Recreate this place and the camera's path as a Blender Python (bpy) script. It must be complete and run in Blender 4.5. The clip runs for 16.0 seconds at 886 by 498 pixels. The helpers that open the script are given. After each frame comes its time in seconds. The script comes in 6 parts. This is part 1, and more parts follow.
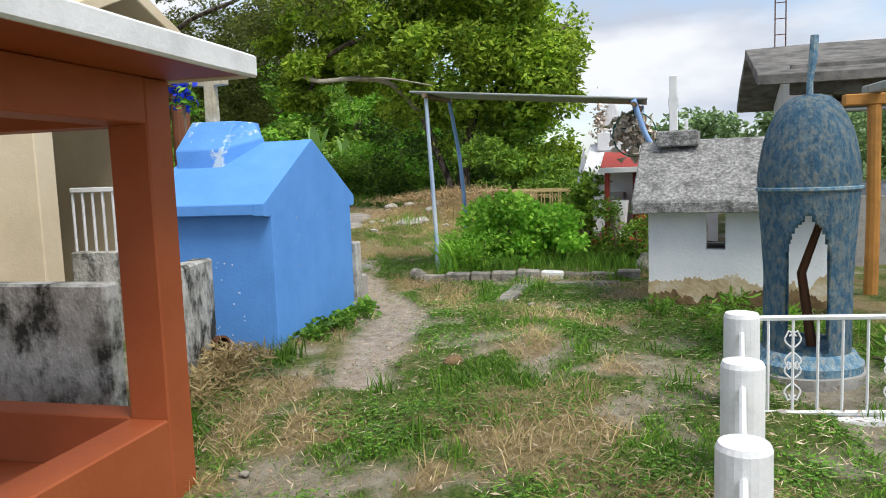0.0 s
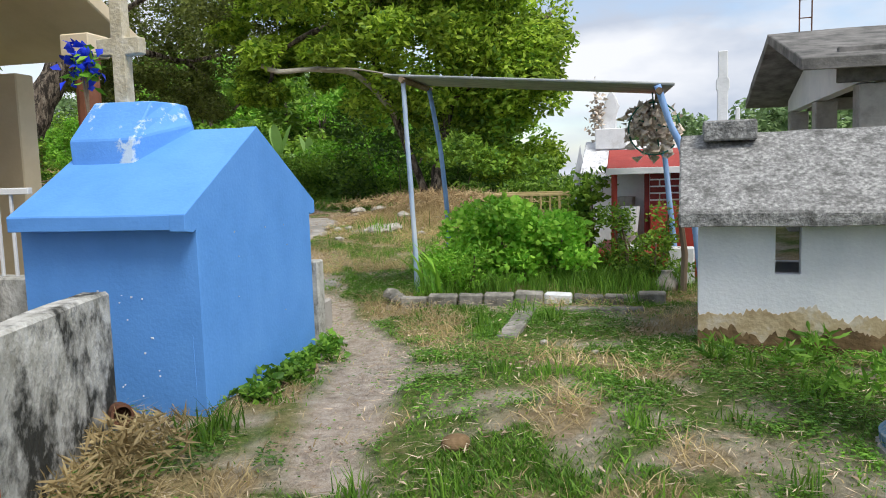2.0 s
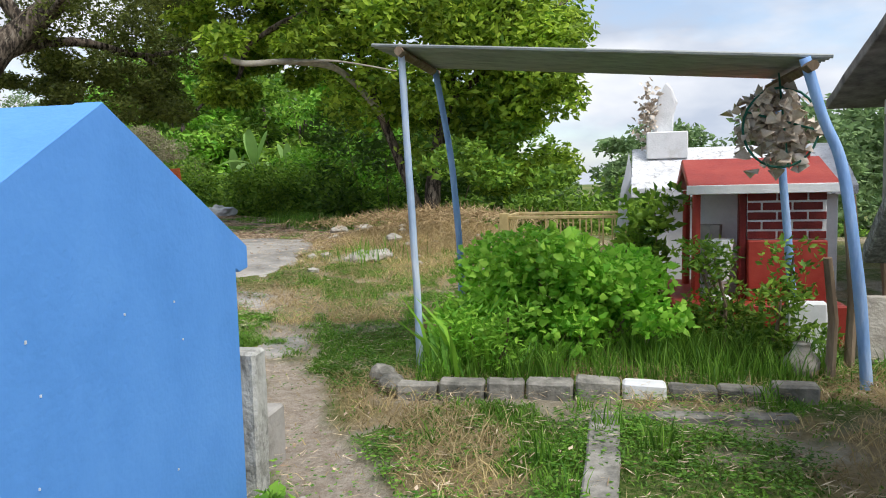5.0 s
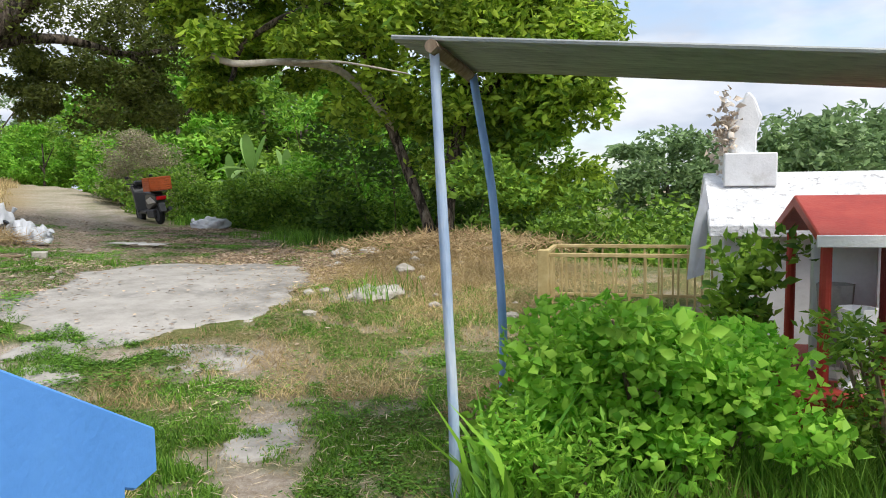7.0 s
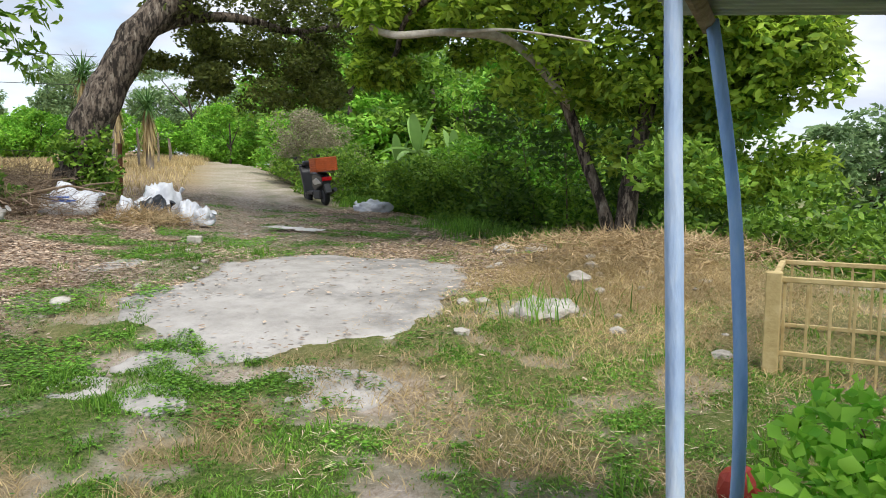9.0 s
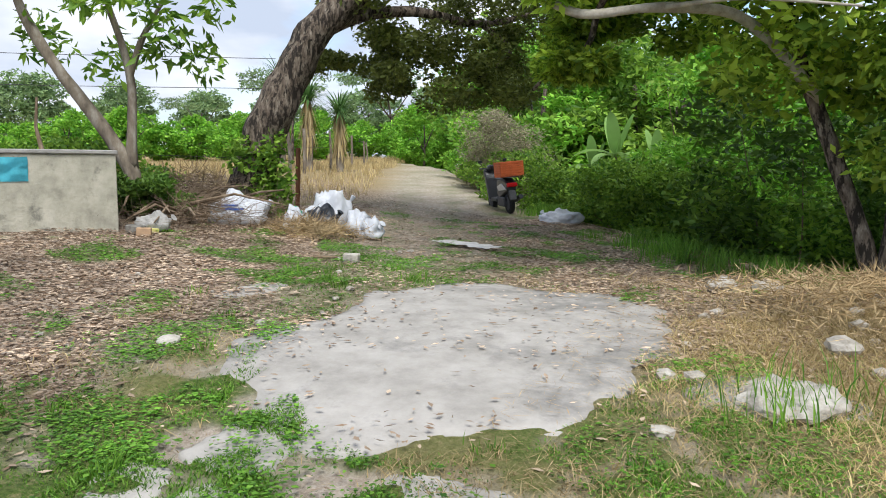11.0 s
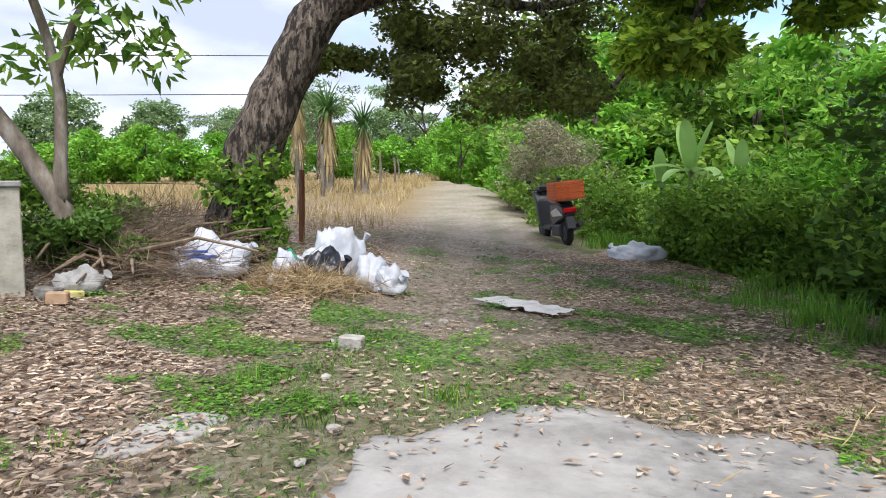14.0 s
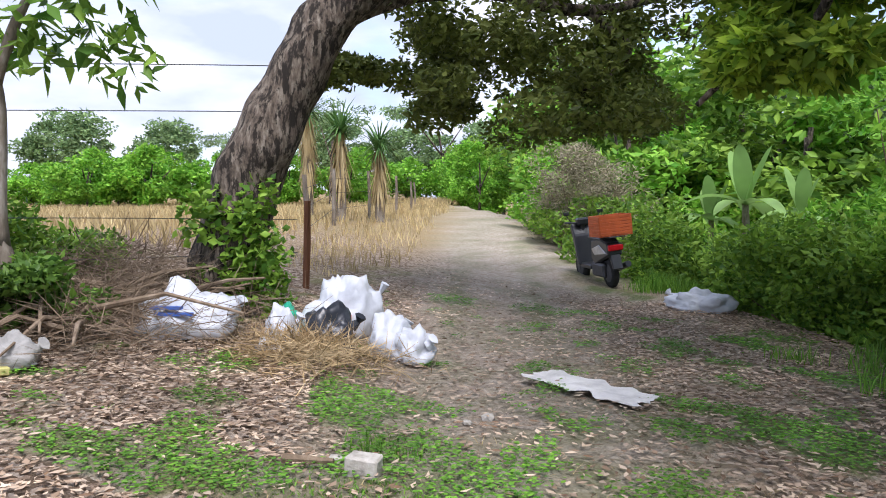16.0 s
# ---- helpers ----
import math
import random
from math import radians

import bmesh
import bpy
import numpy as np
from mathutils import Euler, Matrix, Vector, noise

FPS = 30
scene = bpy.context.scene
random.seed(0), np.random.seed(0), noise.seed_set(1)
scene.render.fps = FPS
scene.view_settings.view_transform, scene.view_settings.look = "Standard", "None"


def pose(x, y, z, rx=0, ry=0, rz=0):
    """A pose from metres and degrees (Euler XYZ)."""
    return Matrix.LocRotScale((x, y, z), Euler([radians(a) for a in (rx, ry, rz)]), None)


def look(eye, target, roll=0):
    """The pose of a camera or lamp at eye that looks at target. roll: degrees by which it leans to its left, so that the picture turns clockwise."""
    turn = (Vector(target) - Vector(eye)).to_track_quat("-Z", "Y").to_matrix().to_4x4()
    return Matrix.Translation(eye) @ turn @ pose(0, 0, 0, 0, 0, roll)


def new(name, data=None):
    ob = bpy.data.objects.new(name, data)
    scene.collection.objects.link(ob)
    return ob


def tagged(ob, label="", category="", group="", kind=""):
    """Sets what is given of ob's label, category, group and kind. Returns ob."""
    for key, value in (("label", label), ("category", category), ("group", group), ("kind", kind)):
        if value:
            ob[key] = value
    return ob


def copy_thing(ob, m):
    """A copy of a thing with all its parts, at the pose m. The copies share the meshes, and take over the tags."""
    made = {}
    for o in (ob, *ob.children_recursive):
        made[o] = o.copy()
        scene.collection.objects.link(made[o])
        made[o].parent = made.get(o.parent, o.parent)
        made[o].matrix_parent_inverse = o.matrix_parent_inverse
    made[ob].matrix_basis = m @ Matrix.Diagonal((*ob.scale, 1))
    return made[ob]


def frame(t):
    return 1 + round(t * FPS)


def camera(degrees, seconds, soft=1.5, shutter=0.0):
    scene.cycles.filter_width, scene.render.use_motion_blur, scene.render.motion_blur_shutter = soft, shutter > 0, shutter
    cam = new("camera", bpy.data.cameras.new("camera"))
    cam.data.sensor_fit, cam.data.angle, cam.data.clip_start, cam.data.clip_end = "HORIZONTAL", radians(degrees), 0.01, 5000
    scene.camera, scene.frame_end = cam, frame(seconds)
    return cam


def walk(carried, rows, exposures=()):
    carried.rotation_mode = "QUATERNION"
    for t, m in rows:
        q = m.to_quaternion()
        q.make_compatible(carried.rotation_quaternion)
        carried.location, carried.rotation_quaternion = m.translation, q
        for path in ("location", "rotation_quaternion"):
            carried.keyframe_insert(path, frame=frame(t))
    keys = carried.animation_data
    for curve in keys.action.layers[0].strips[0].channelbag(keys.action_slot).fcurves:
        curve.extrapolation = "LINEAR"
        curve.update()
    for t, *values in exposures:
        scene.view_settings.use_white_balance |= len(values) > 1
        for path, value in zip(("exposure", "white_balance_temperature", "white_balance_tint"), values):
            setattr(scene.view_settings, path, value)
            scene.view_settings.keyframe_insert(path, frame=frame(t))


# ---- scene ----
cam = camera(61.9, 16.0, soft=1.0)
PATH = [
    (0, (0.055, 0.161, 1.622), (0.034, 2.15, 1.418), -2.1),
    (0.5, (-0.063, 0.518, 1.615), (-0.024, 2.506, 1.405), -2.4),
    (1, (-0.071, 0.897, 1.595), (-0.005, 2.884, 1.375), -2.4),
    (1.5, (-0.074, 1.259, 1.616), (-0.012, 3.246, 1.398), -2.0),
    (2, (-0.108, 1.669, 1.616), (-0.035, 3.657, 1.413), -1.8),
    (2.5, (-0.113, 2.157, 1.608), (-0.033, 4.146, 1.408), -2.0),
    (3, (-0.213, 2.554, 1.599), (-0.122, 4.543, 1.402), -2.0),
    (3.5, (-0.226, 2.944, 1.617), (-0.127, 4.931, 1.415), -2.0),
    (4, (-0.164, 3.362, 1.668), (-0.083, 5.349, 1.453), -1.7),
    (4.3, (-0.187, 3.595, 1.668), (-0.096, 5.581, 1.45), -1.2),
    (4.5, (-0.207, 3.738, 1.666), (-0.107, 5.725, 1.462), -1.1),
    (5, (-0.224, 4.122, 1.688), (-0.108, 6.111, 1.508), -1.4),
    (5.2, (-0.235, 4.321, 1.694), (-0.125, 6.311, 1.527), -1.5),
    (7.3, (-0.363, 5.836, 1.954), (-0.255, 7.825, 1.777), -0.7),
    (7.5, (-0.379, 5.932, 1.965), (-0.284, 7.921, 1.774), -0.7),
    (8, (-0.447, 6.266, 2.022), (-0.444, 8.255, 1.812), -0.5),
    (8.5, (-0.415, 6.662, 2.028), (-0.607, 8.641, 1.819), -0.2),
    (9, (-0.421, 7.14, 2.03), (-0.755, 9.099, 1.807), 0.0),
    (9.5, (-0.438, 7.61, 2.032), (-0.958, 9.526, 1.792), 0.1),
    (10, (-0.454, 8.095, 2.049), (-1.121, 9.965, 1.804), -0.1),
    (10.2, (-0.489, 8.255, 2.071), (-1.198, 10.109, 1.824), -0.1),
    (12.3, (-1.313, 10.349, 2.182), (-2.287, 12.086, 2.008), 0.1),
    (12.5, (-1.423, 10.584, 2.17), (-2.413, 12.313, 1.997), 0.0),
    (13, (-1.668, 11.096, 2.251), (-2.66, 12.823, 2.075), -0.2),
    (13.5, (-1.982, 11.537, 2.296), (-2.932, 13.287, 2.114), -0.5),
    (14, (-2.235, 11.993, 2.311), (-3.161, 13.757, 2.126), -0.7),
    (14.5, (-2.537, 12.41, 2.355), (-3.445, 14.183, 2.181), -0.5),
    (15, (-2.809, 12.776, 2.417), (-3.704, 14.558, 2.264), -0.7),
    (15.5, (-3.072, 13.226, 2.476), (-3.989, 14.998, 2.343), -0.5),
    (16, (-3.332, 13.562, 2.489), (-4.289, 15.313, 2.362), -0.1),
]
walk(cam, [(t, look(eye, target, roll)) for t, eye, target, roll in PATH], [(0.0, 0.58, 6400, 10), (5.0, 0.60, 6300, 10), (7.5, 0.76, 6400, 10), (10.0, 0.78, 6200, 10), (12.5, 0.76, 6150, 10), (14.0, 0.90, 6050, 14), (16.0, 0.98, 5900, 18)])

# ---- world, sun ----
world = bpy.data.worlds.new("sky")
scene.world = world
world.use_nodes = True
wn, wl = world.node_tree.nodes, world.node_tree.links
wn.clear()
w_out = wn.new("ShaderNodeOutputWorld")
w_mix = wn.new("ShaderNodeMixShader")
w_sky = wn.new("ShaderNodeTexSky")
w_sky.sky_type = "NISHITA"
w_sky.sun_disc = False
SUN_EL, SUN_AZ = radians(56), radians(150)
w_sky.sun_elevation, w_sky.sun_rotation = SUN_EL, SUN_AZ
w_b1 = wn.new("ShaderNodeBackground")
w_b1.inputs[1].default_value = 0.13
w_b2 = wn.new("ShaderNodeBackground")
w_b2.inputs[1].default_value = 0.70
w_tc = wn.new("ShaderNodeTexCoord")
w_map = wn.new("ShaderNodeMapping")
w_map.inputs["Scale"].default_value = (1.6, 1.6, 4.2)
w_map.inputs["Location"].default_value = (0.35, 0.2, 0.6)
w_no = wn.new("ShaderNodeTexNoise")
w_no.inputs["Scale"].default_value = 1.7
w_no.inputs["Detail"].default_value = 7
w_no.inputs["Roughness"].default_value = 0.52
w_rp = wn.new("ShaderNodeValToRGB")
w_rp.color_ramp.elements[0].position = 0.36
w_rp.color_ramp.elements[1].position = 0.52
w_no2 = wn.new("ShaderNodeTexNoise")
w_no2.inputs["Scale"].default_value = 2.6
w_no2.inputs["Detail"].default_value = 5
w_rp2 = wn.new("ShaderNodeValToRGB")
w_rp2.color_ramp.elements[0].position, w_rp2.color_ramp.elements[0].color = 0.38, (0.56, 0.62, 0.73, 1)
w_rp2.color_ramp.elements[1].position, w_rp2.color_ramp.elements[1].color = 0.62, (0.93, 0.94, 0.97, 1)
wl.new(w_tc.outputs["Generated"], w_map.inputs[0])
wl.new(w_map.outputs[0], w_no.inputs["Vector"])
wl.new(w_map.outputs[0], w_no2.inputs["Vector"])
wl.new(w_no.outputs[0], w_rp.inputs[0])
wl.new(w_no2.outputs[0], w_rp2.inputs[0])
wl.new(w_sky.outputs[0], w_b1.inputs[0])
wl.new(w_rp2.outputs[0], w_b2.inputs[0])
wl.new(w_rp.outputs[0], w_mix.inputs[0])
wl.new(w_b1.outputs[0], w_mix.inputs[1])
wl.new(w_b2.outputs[0], w_mix.inputs[2])
wl.new(w_mix.outputs[0], w_out.inputs[0])

sun_data = bpy.data.lights.new("sun", "SUN")
sun_data.energy, sun_data.angle, sun_data.color = 2.3, radians(26), (1.0, 0.95, 0.86)
sun = new("sun", sun_data)
sun.matrix_world = look((8, -6, 16), (8 - 0.42 * 10, -6 + 0.55 * 10, 16 - 11))


# ---- materials ----
def mat(name, base, dark=None, light=None, scale=6.0, rough=0.85, bump=0.25, bscale=60.0, metal=0.0, stretch=(1, 1, 1), island=0.0, rnd=0.0, spec=0.3, grime=None, gscale=1.6, glo=0.5, ghi=0.68):
    """Procedural surface: two scales of colour noise, optional stains (grime), fine relief."""
    m = bpy.data.materials.new(name)
    m.use_nodes = True
    n, l = m.node_tree.nodes, m.node_tree.links
    p = n["Principled BSDF"]
    p.inputs["Roughness"].default_value, p.inputs["Metallic"].default_value = rough, metal
    p.inputs["Specular IOR Level"].default_value = spec
    dark = dark or tuple(c * 0.72 for c in base)
    light = light or tuple(min(1, c * 1.18) for c in base)
    tc = n.new("ShaderNodeTexCoord")
    mp = n.new("ShaderNodeMapping")
    mp.inputs["Scale"].default_value = stretch
    l.new(tc.outputs["Object"], mp.inputs[0])
    n1 = n.new("ShaderNodeTexNoise")
    n1.inputs["Scale"].default_value, n1.inputs["Detail"].default_value, n1.inputs["Roughness"].default_value = scale, 6, 0.65
    l.new(mp.outputs[0], n1.inputs["Vector"])
    r = n.new("ShaderNodeValToRGB")
    e = r.color_ramp.elements
    e[0].position, e[0].color = 0.3, (*dark, 1)
    e[1].position, e[1].color = 0.7, (*light, 1)
    mid = e.new(0.5)
    mid.color = (*base, 1)
    l.new(n1.outputs[0], r.inputs[0])
    col = r.outputs[0]
    if grime:
        n2 = n.new("ShaderNodeTexNoise")
        n2.inputs["Scale"].default_value, n2.inputs["Detail"].default_value, n2.inputs["Roughness"].default_value = gscale, 8, 0.7
        l.new(mp.outputs[0], n2.inputs["Vector"])
        r2 = n.new("ShaderNodeValToRGB")
        r2.color_ramp.elements[0].position, r2.color_ramp.elements[1].position = glo, ghi
        l.new(n2.outputs[0], r2.inputs[0])
        mx = n.new("ShaderNodeMixRGB")
        mx.inputs[2].default_value = (*grime, 1)
        l.new(r2.outputs[0], mx.inputs[0])
        l.new(col, mx.inputs[1])
        col = mx.outputs[0]
    if island or rnd:
        src = n.new("ShaderNodeNewGeometry").outputs["Random Per Island"] if island else n.new("ShaderNodeObjectInfo").outputs["Random"]
        amt = island or rnd
        mr = n.new("ShaderNodeMapRange")
        mr.inputs["To Min"].default_value, mr.inputs["To Max"].default_value = 1 - amt, 1 + amt
        l.new(src, mr.inputs["Value"])
        hs = n.new("ShaderNodeHueSaturation")
        l.new(mr.outputs[0], hs.inputs["Value"])
        l.new(col, hs.inputs["Color"])
        col = hs.outputs[0]
    l.new(col, p.inputs["Base Color"])
    if bump:
        n3 = n.new("ShaderNodeTexNoise")
        n3.inputs["Scale"].default_value, n3.inputs["Detail"].default_value = bscale, 5
        l.new(mp.outputs[0], n3.inputs["Vector"])
        b = n.new("ShaderNodeBump")
        b.inputs["Strength"].default_value, b.inputs["Distance"].default_value = bump, 0.02
        l.new(n3.outputs[0], b.inputs["Height"])
        l.new(b.outputs[0], p.inputs["Normal"])
    return m


def leaf_mat(name, dark, light, trans=0.35, rough=0.5):
    """Leaves: each leaf its own tint, part of the light passing through."""
    m = bpy.data.materials.new(name)
    m.use_nodes = True
    n, l = m.node_tree.nodes, m.node_tree.links
    p = n["Principled BSDF"]
    p.inputs["Roughness"].default_value = rough
    p.inputs["Specular IOR Level"].default_value = 0.25
    g = n.new("ShaderNodeNewGeometry")
    r = n.new("ShaderNodeValToRGB")
    e = r.color_ramp.elements
    e[0].position, e[0].color = 0.0, (*dark, 1)
    e[1].position, e[1].color = 1.0, (*light, 1)
    l.new(g.outputs["Random Per Island"], r.inputs[0])
    tc = n.new("ShaderNodeTexCoord")
    no = n.new("ShaderNodeTexNoise")
    no.inputs["Scale"].default_value = 0.9
    no.inputs["Detail"].default_value = 3
    l.new(tc.outputs["Object"], no.inputs["Vector"])
    mr = n.new("ShaderNodeMapRange")
    mr.inputs["From Min"].default_value, mr.inputs["From Max"].default_value = 0.3, 0.7
    mr.inputs["To Min"].default_value, mr.inputs["To Max"].default_value = 0.72, 1.75
    l.new(no.outputs[0], mr.inputs["Value"])
    hs = n.new("ShaderNodeHueSaturation")
    l.new(mr.outputs[0], hs.inputs["Value"])
    l.new(r.outputs[0], hs.inputs["Color"])
    l.new(hs.outputs[0], p.inputs["Base Color"])
    tr = n.new("ShaderNodeBsdfTranslucent")
    l.new(hs.outputs[0], tr.inputs[0])
    mx = n.new("ShaderNodeMixShader")
    mx.inputs[0].default_value = trans
    l.new(p.outputs[0], mx.inputs[1])
    l.new(tr.outputs[0], mx.inputs[2])
    l.new(mx.outputs[0], n["Material Output"].inputs[0])
    return m


M_BLUE = mat("blue_paint", (0.115, 0.32, 0.76), (0.10, 0.29, 0.70), (0.13, 0.345, 0.79), 2.5, 0.62, 0.12, 45, spec=0.25)
M_BLUEWORN = mat("blue_paint_worn", (0.115, 0.32, 0.76), (0.10, 0.29, 0.70), (0.13, 0.35, 0.8), 3, 0.62, 0.15, 45, grime=(0.55, 0.66, 0.75), gscale=3.5, glo=0.53, ghi=0.58)
M_ORANGE = mat("terracotta_paint", (0.34, 0.085, 0.028), (0.30, 0.072, 0.022), (0.37, 0.10, 0.035), 2.0, 0.6, 0.1, 40)
M_WHITEPAINT = mat("white_paint", (0.74, 0.75, 0.76), (0.62, 0.63, 0.64), (0.80, 0.81, 0.82), 5, 0.65, 0.15, 50, grime=(0.42, 0.40, 0.36), gscale=2.2, glo=0.62, ghi=0.8)
M_WTOMB = mat("white_limewash", (0.72, 0.74, 0.77), (0.62, 0.65, 0.69), (0.78, 0.80, 0.82), 2, 0.8, 0.2, 40)
M_TANSTAIN = mat("flaking_base_coat", (0.50, 0.40, 0.25), (0.36, 0.27, 0.15), (0.66, 0.62, 0.55), 5, 0.9, 0.4, 30)
M_EARTHSTAIN = mat("damp_earth_stain", (0.17, 0.11, 0.055), (0.09, 0.06, 0.03), (0.25, 0.17, 0.09), 6, 0.95, 0.6, 25)
M_ROOFGREY = mat("weathered_concrete", (0.25, 0.25, 0.245), (0.09, 0.09, 0.085), (0.50, 0.50, 0.48), 34, 0.9, 0.6, 60, grime=(0.10, 0.10, 0.095), gscale=8, glo=0.5, ghi=0.68)
M_DARKROOF = mat("blackened_concrete", (0.15, 0.145, 0.135), (0.06, 0.06, 0.058), (0.24, 0.23, 0.22), 4, 0.9, 0.4, 30)
M_MOULDY = mat("mouldy_limewash_wall", (0.47, 0.465, 0.43), (0.26, 0.255, 0.22), (0.64, 0.635, 0.60), 9, 0.9, 0.5, 45, stretch=(1, 1, 0.75), grime=(0.04, 0.04, 0.034), gscale=3.6, glo=0.47, ghi=0.60)
M_CREAM = mat("cream_paint", (0.66, 0.55, 0.38), (0.58, 0.48, 0.32), (0.72, 0.62, 0.46), 1.5, 0.8, 0.12, 40)
M_BROWNPAINT = mat("brown_pillar_paint", (0.22, 0.085, 0.045), None, None, 3, 0.7, 0.15, 40)
M_SHRINE = mat("worn_blue_green_cement", (0.10, 0.22, 0.33), (0.05, 0.13, 0.23), (0.27, 0.36, 0.40), 26, 0.85, 0.6, 60, stretch=(1, 1, 0.55), grime=(0.29, 0.34, 0.34), gscale=30, glo=0.47, ghi=0.60)
M_PEDESTAL = mat("bare_cement", (0.33, 0.32, 0.30), None, None, 6, 0.9, 0.4, 40)
M_RED = mat("red_paint", (0.36, 0.045, 0.03), (0.28, 0.03, 0.022), (0.41, 0.07, 0.045), 4, 0.5, 0.15, 50)
M_BRICK = mat("painted_brick", (0.16, 0.018, 0.016), (0.11, 0.012, 0.012), (0.2, 0.025, 0.02), 8, 0.55, 0.3, 60, rnd=0.15)
M_TIN = mat("galvanised_sheet", (0.34, 0.36, 0.35), (0.24, 0.26, 0.25), (0.42, 0.44, 0.43), 3, 0.5, 0.1, 30, metal=0.35, stretch=(0.6, 4, 1))
M_POLE = mat("pale_blue_pole_paint", (0.42, 0.53, 0.70), (0.26, 0.37, 0.58), (0.62, 0.67, 0.74), 9, 0.75, 0.4, 40, stretch=(1, 1, 0.25))
M_POLEBLUE = mat("blue_pole_paint", (0.26, 0.42, 0.72), (0.17, 0.31, 0.60), (0.42, 0.54, 0.74), 9, 0.75, 0.4, 40, stretch=(1, 1, 0.25))
M_WOOD = mat("weathered_wood", (0.20, 0.145, 0.095), (0.10, 0.07, 0.045), (0.32, 0.25, 0.18), 8, 0.9, 0.5, 50, stretch=(1, 1, 0.2))
M_REDWOOD = mat("reddish_post_wood", (0.16, 0.07, 0.035), None, None, 8, 0.9, 0.4, 50, stretch=(1, 1, 0.2))
M_YELLOWRAIL = mat("faded_yellow_rail", (0.48, 0.37, 0.17), (0.38, 0.28, 0.12), (0.58, 0.47, 0.25), 8, 0.7, 0.2, 60)
M_STONE = mat("kerb_stone", (0.21, 0.20, 0.175), (0.07, 0.07, 0.06), (0.36, 0.34, 0.30), 7, 0.9, 0.6, 30, rnd=0.3)
M_PAD = mat("pale_cement_slab", (0.36, 0.34, 0.31), (0.26, 0.245, 0.22), (0.44, 0.415, 0.385), 2.4, 0.9, 0.35, 25, grime=(0.17, 0.165, 0.155), gscale=0.9, glo=0.52, ghi=0.70)
M_BARK = mat("rough_bark", (0.14, 0.11, 0.085), (0.04, 0.03, 0.024), (0.30, 0.26, 0.21), 17, 0.95, 1.0, 22, stretch=(1, 1, 0.3), grime=(0.025, 0.02, 0.016), gscale=13, glo=0.48, ghi=0.55)
M_BARKPALE = mat("pale_bark", (0.20, 0.165, 0.125), (0.10, 0.08, 0.06), (0.36, 0.33, 0.28), 6, 0.95, 0.5, 30, stretch=(1, 1, 0.4))
M_LIMB = mat("bleached_limb_bark", (0.40, 0.36, 0.30), (0.26, 0.23, 0.19), (0.52, 0.48, 0.42), 9, 0.95, 0.4, 30)
M_DRY = mat("dry_straw", (0.40, 0.29, 0.15), (0.28, 0.19, 0.09), (0.52, 0.41, 0.24), 3, 0.9, 0, island=0.35)
M_PLASTICW = mat("white_plastic_bag", (0.54, 0.56, 0.60), (0.44, 0.46, 0.50), (0.62, 0.64, 0.67), 4, 0.45, 0.25, 12, spec=0.4)
M_PLASTICK = mat("black_plastic_bag", (0.025, 0.028, 0.036), None, None, 4, 0.35, 0.3, 12, spec=0.5)
M_PLASTICG = mat("green_plastic", (0.03, 0.33, 0.20), None, None, 4, 0.4, 0.2, 12)
M_CRATE = mat("orange_crate_plastic", (0.48, 0.105, 0.03), None, None, 6, 0.5, 0.1, 40)
M_BLACK = mat("black_bodywork", (0.018, 0.019, 0.022), None, None, 6, 0.35, 0, spec=0.5)
M_GREYPLASTIC = mat("dark_grey_plastic", (0.06, 0.06, 0.065), None, None, 6, 0.5, 0.1, 50)
M_SILVER = mat("silver_trim", (0.5, 0.5, 0.5), None, None, 6, 0.35, 0, metal=0.7)
M_RUBBER = mat("tyre_rubber", (0.02, 0.02, 0.02), None, None, 20, 0.85, 0.3, 60)
M_REDLENS = mat("red_lens", (0.45, 0.01, 0.015), None, None, 6, 0.2, 0, spec=0.5)
M_RUST = mat("rusty_iron", (0.13, 0.06, 0.035), None, None, 12, 0.9, 0.4, 60)
M_PAPER = mat("flattened_sack", (0.62, 0.60, 0.57), None, None, 4, 0.8, 0.3, 20)
M_CARD = mat("tan_cardboard", (0.42, 0.28, 0.17), None, None, 4, 0.85, 0.2, 20)
M_FLOWERBLUE = mat("blue_paper_flower", (0.02, 0.05, 0.62), None, None, 20, 0.7, 0, island=0.4)
M_WREATH = mat("faded_wreath_petals", (0.60, 0.52, 0.43), (0.42, 0.33, 0.24), (0.76, 0.71, 0.64), 12, 0.8, 0, island=0.35)
M_WIRE = mat("dark_wire", (0.05, 0.05, 0.05), None, None, 20, 0.6, 0)
M_STONEPALE = mat("pale_limestone", (0.40, 0.37, 0.32), (0.22, 0.20, 0.17), (0.52, 0.49, 0.44), 8, 0.9, 0.6, 30)
M_INK_BLUE = mat("blue_print", (0.06, 0.12, 0.38), None, None, 4, 0.6, 0)
M_INK_RED = mat("orange_print", (0.65, 0.14, 0.03), None, None, 4, 0.6, 0)
M_CYAN = mat("turquoise_paint", (0.10, 0.50, 0.62), None, None, 5, 0.7, 0.1, 40)
M_ORANGEPOST = mat("ochre_post_paint", (0.42, 0.20, 0.05), None, None, 6, 0.7, 0.2, 40)

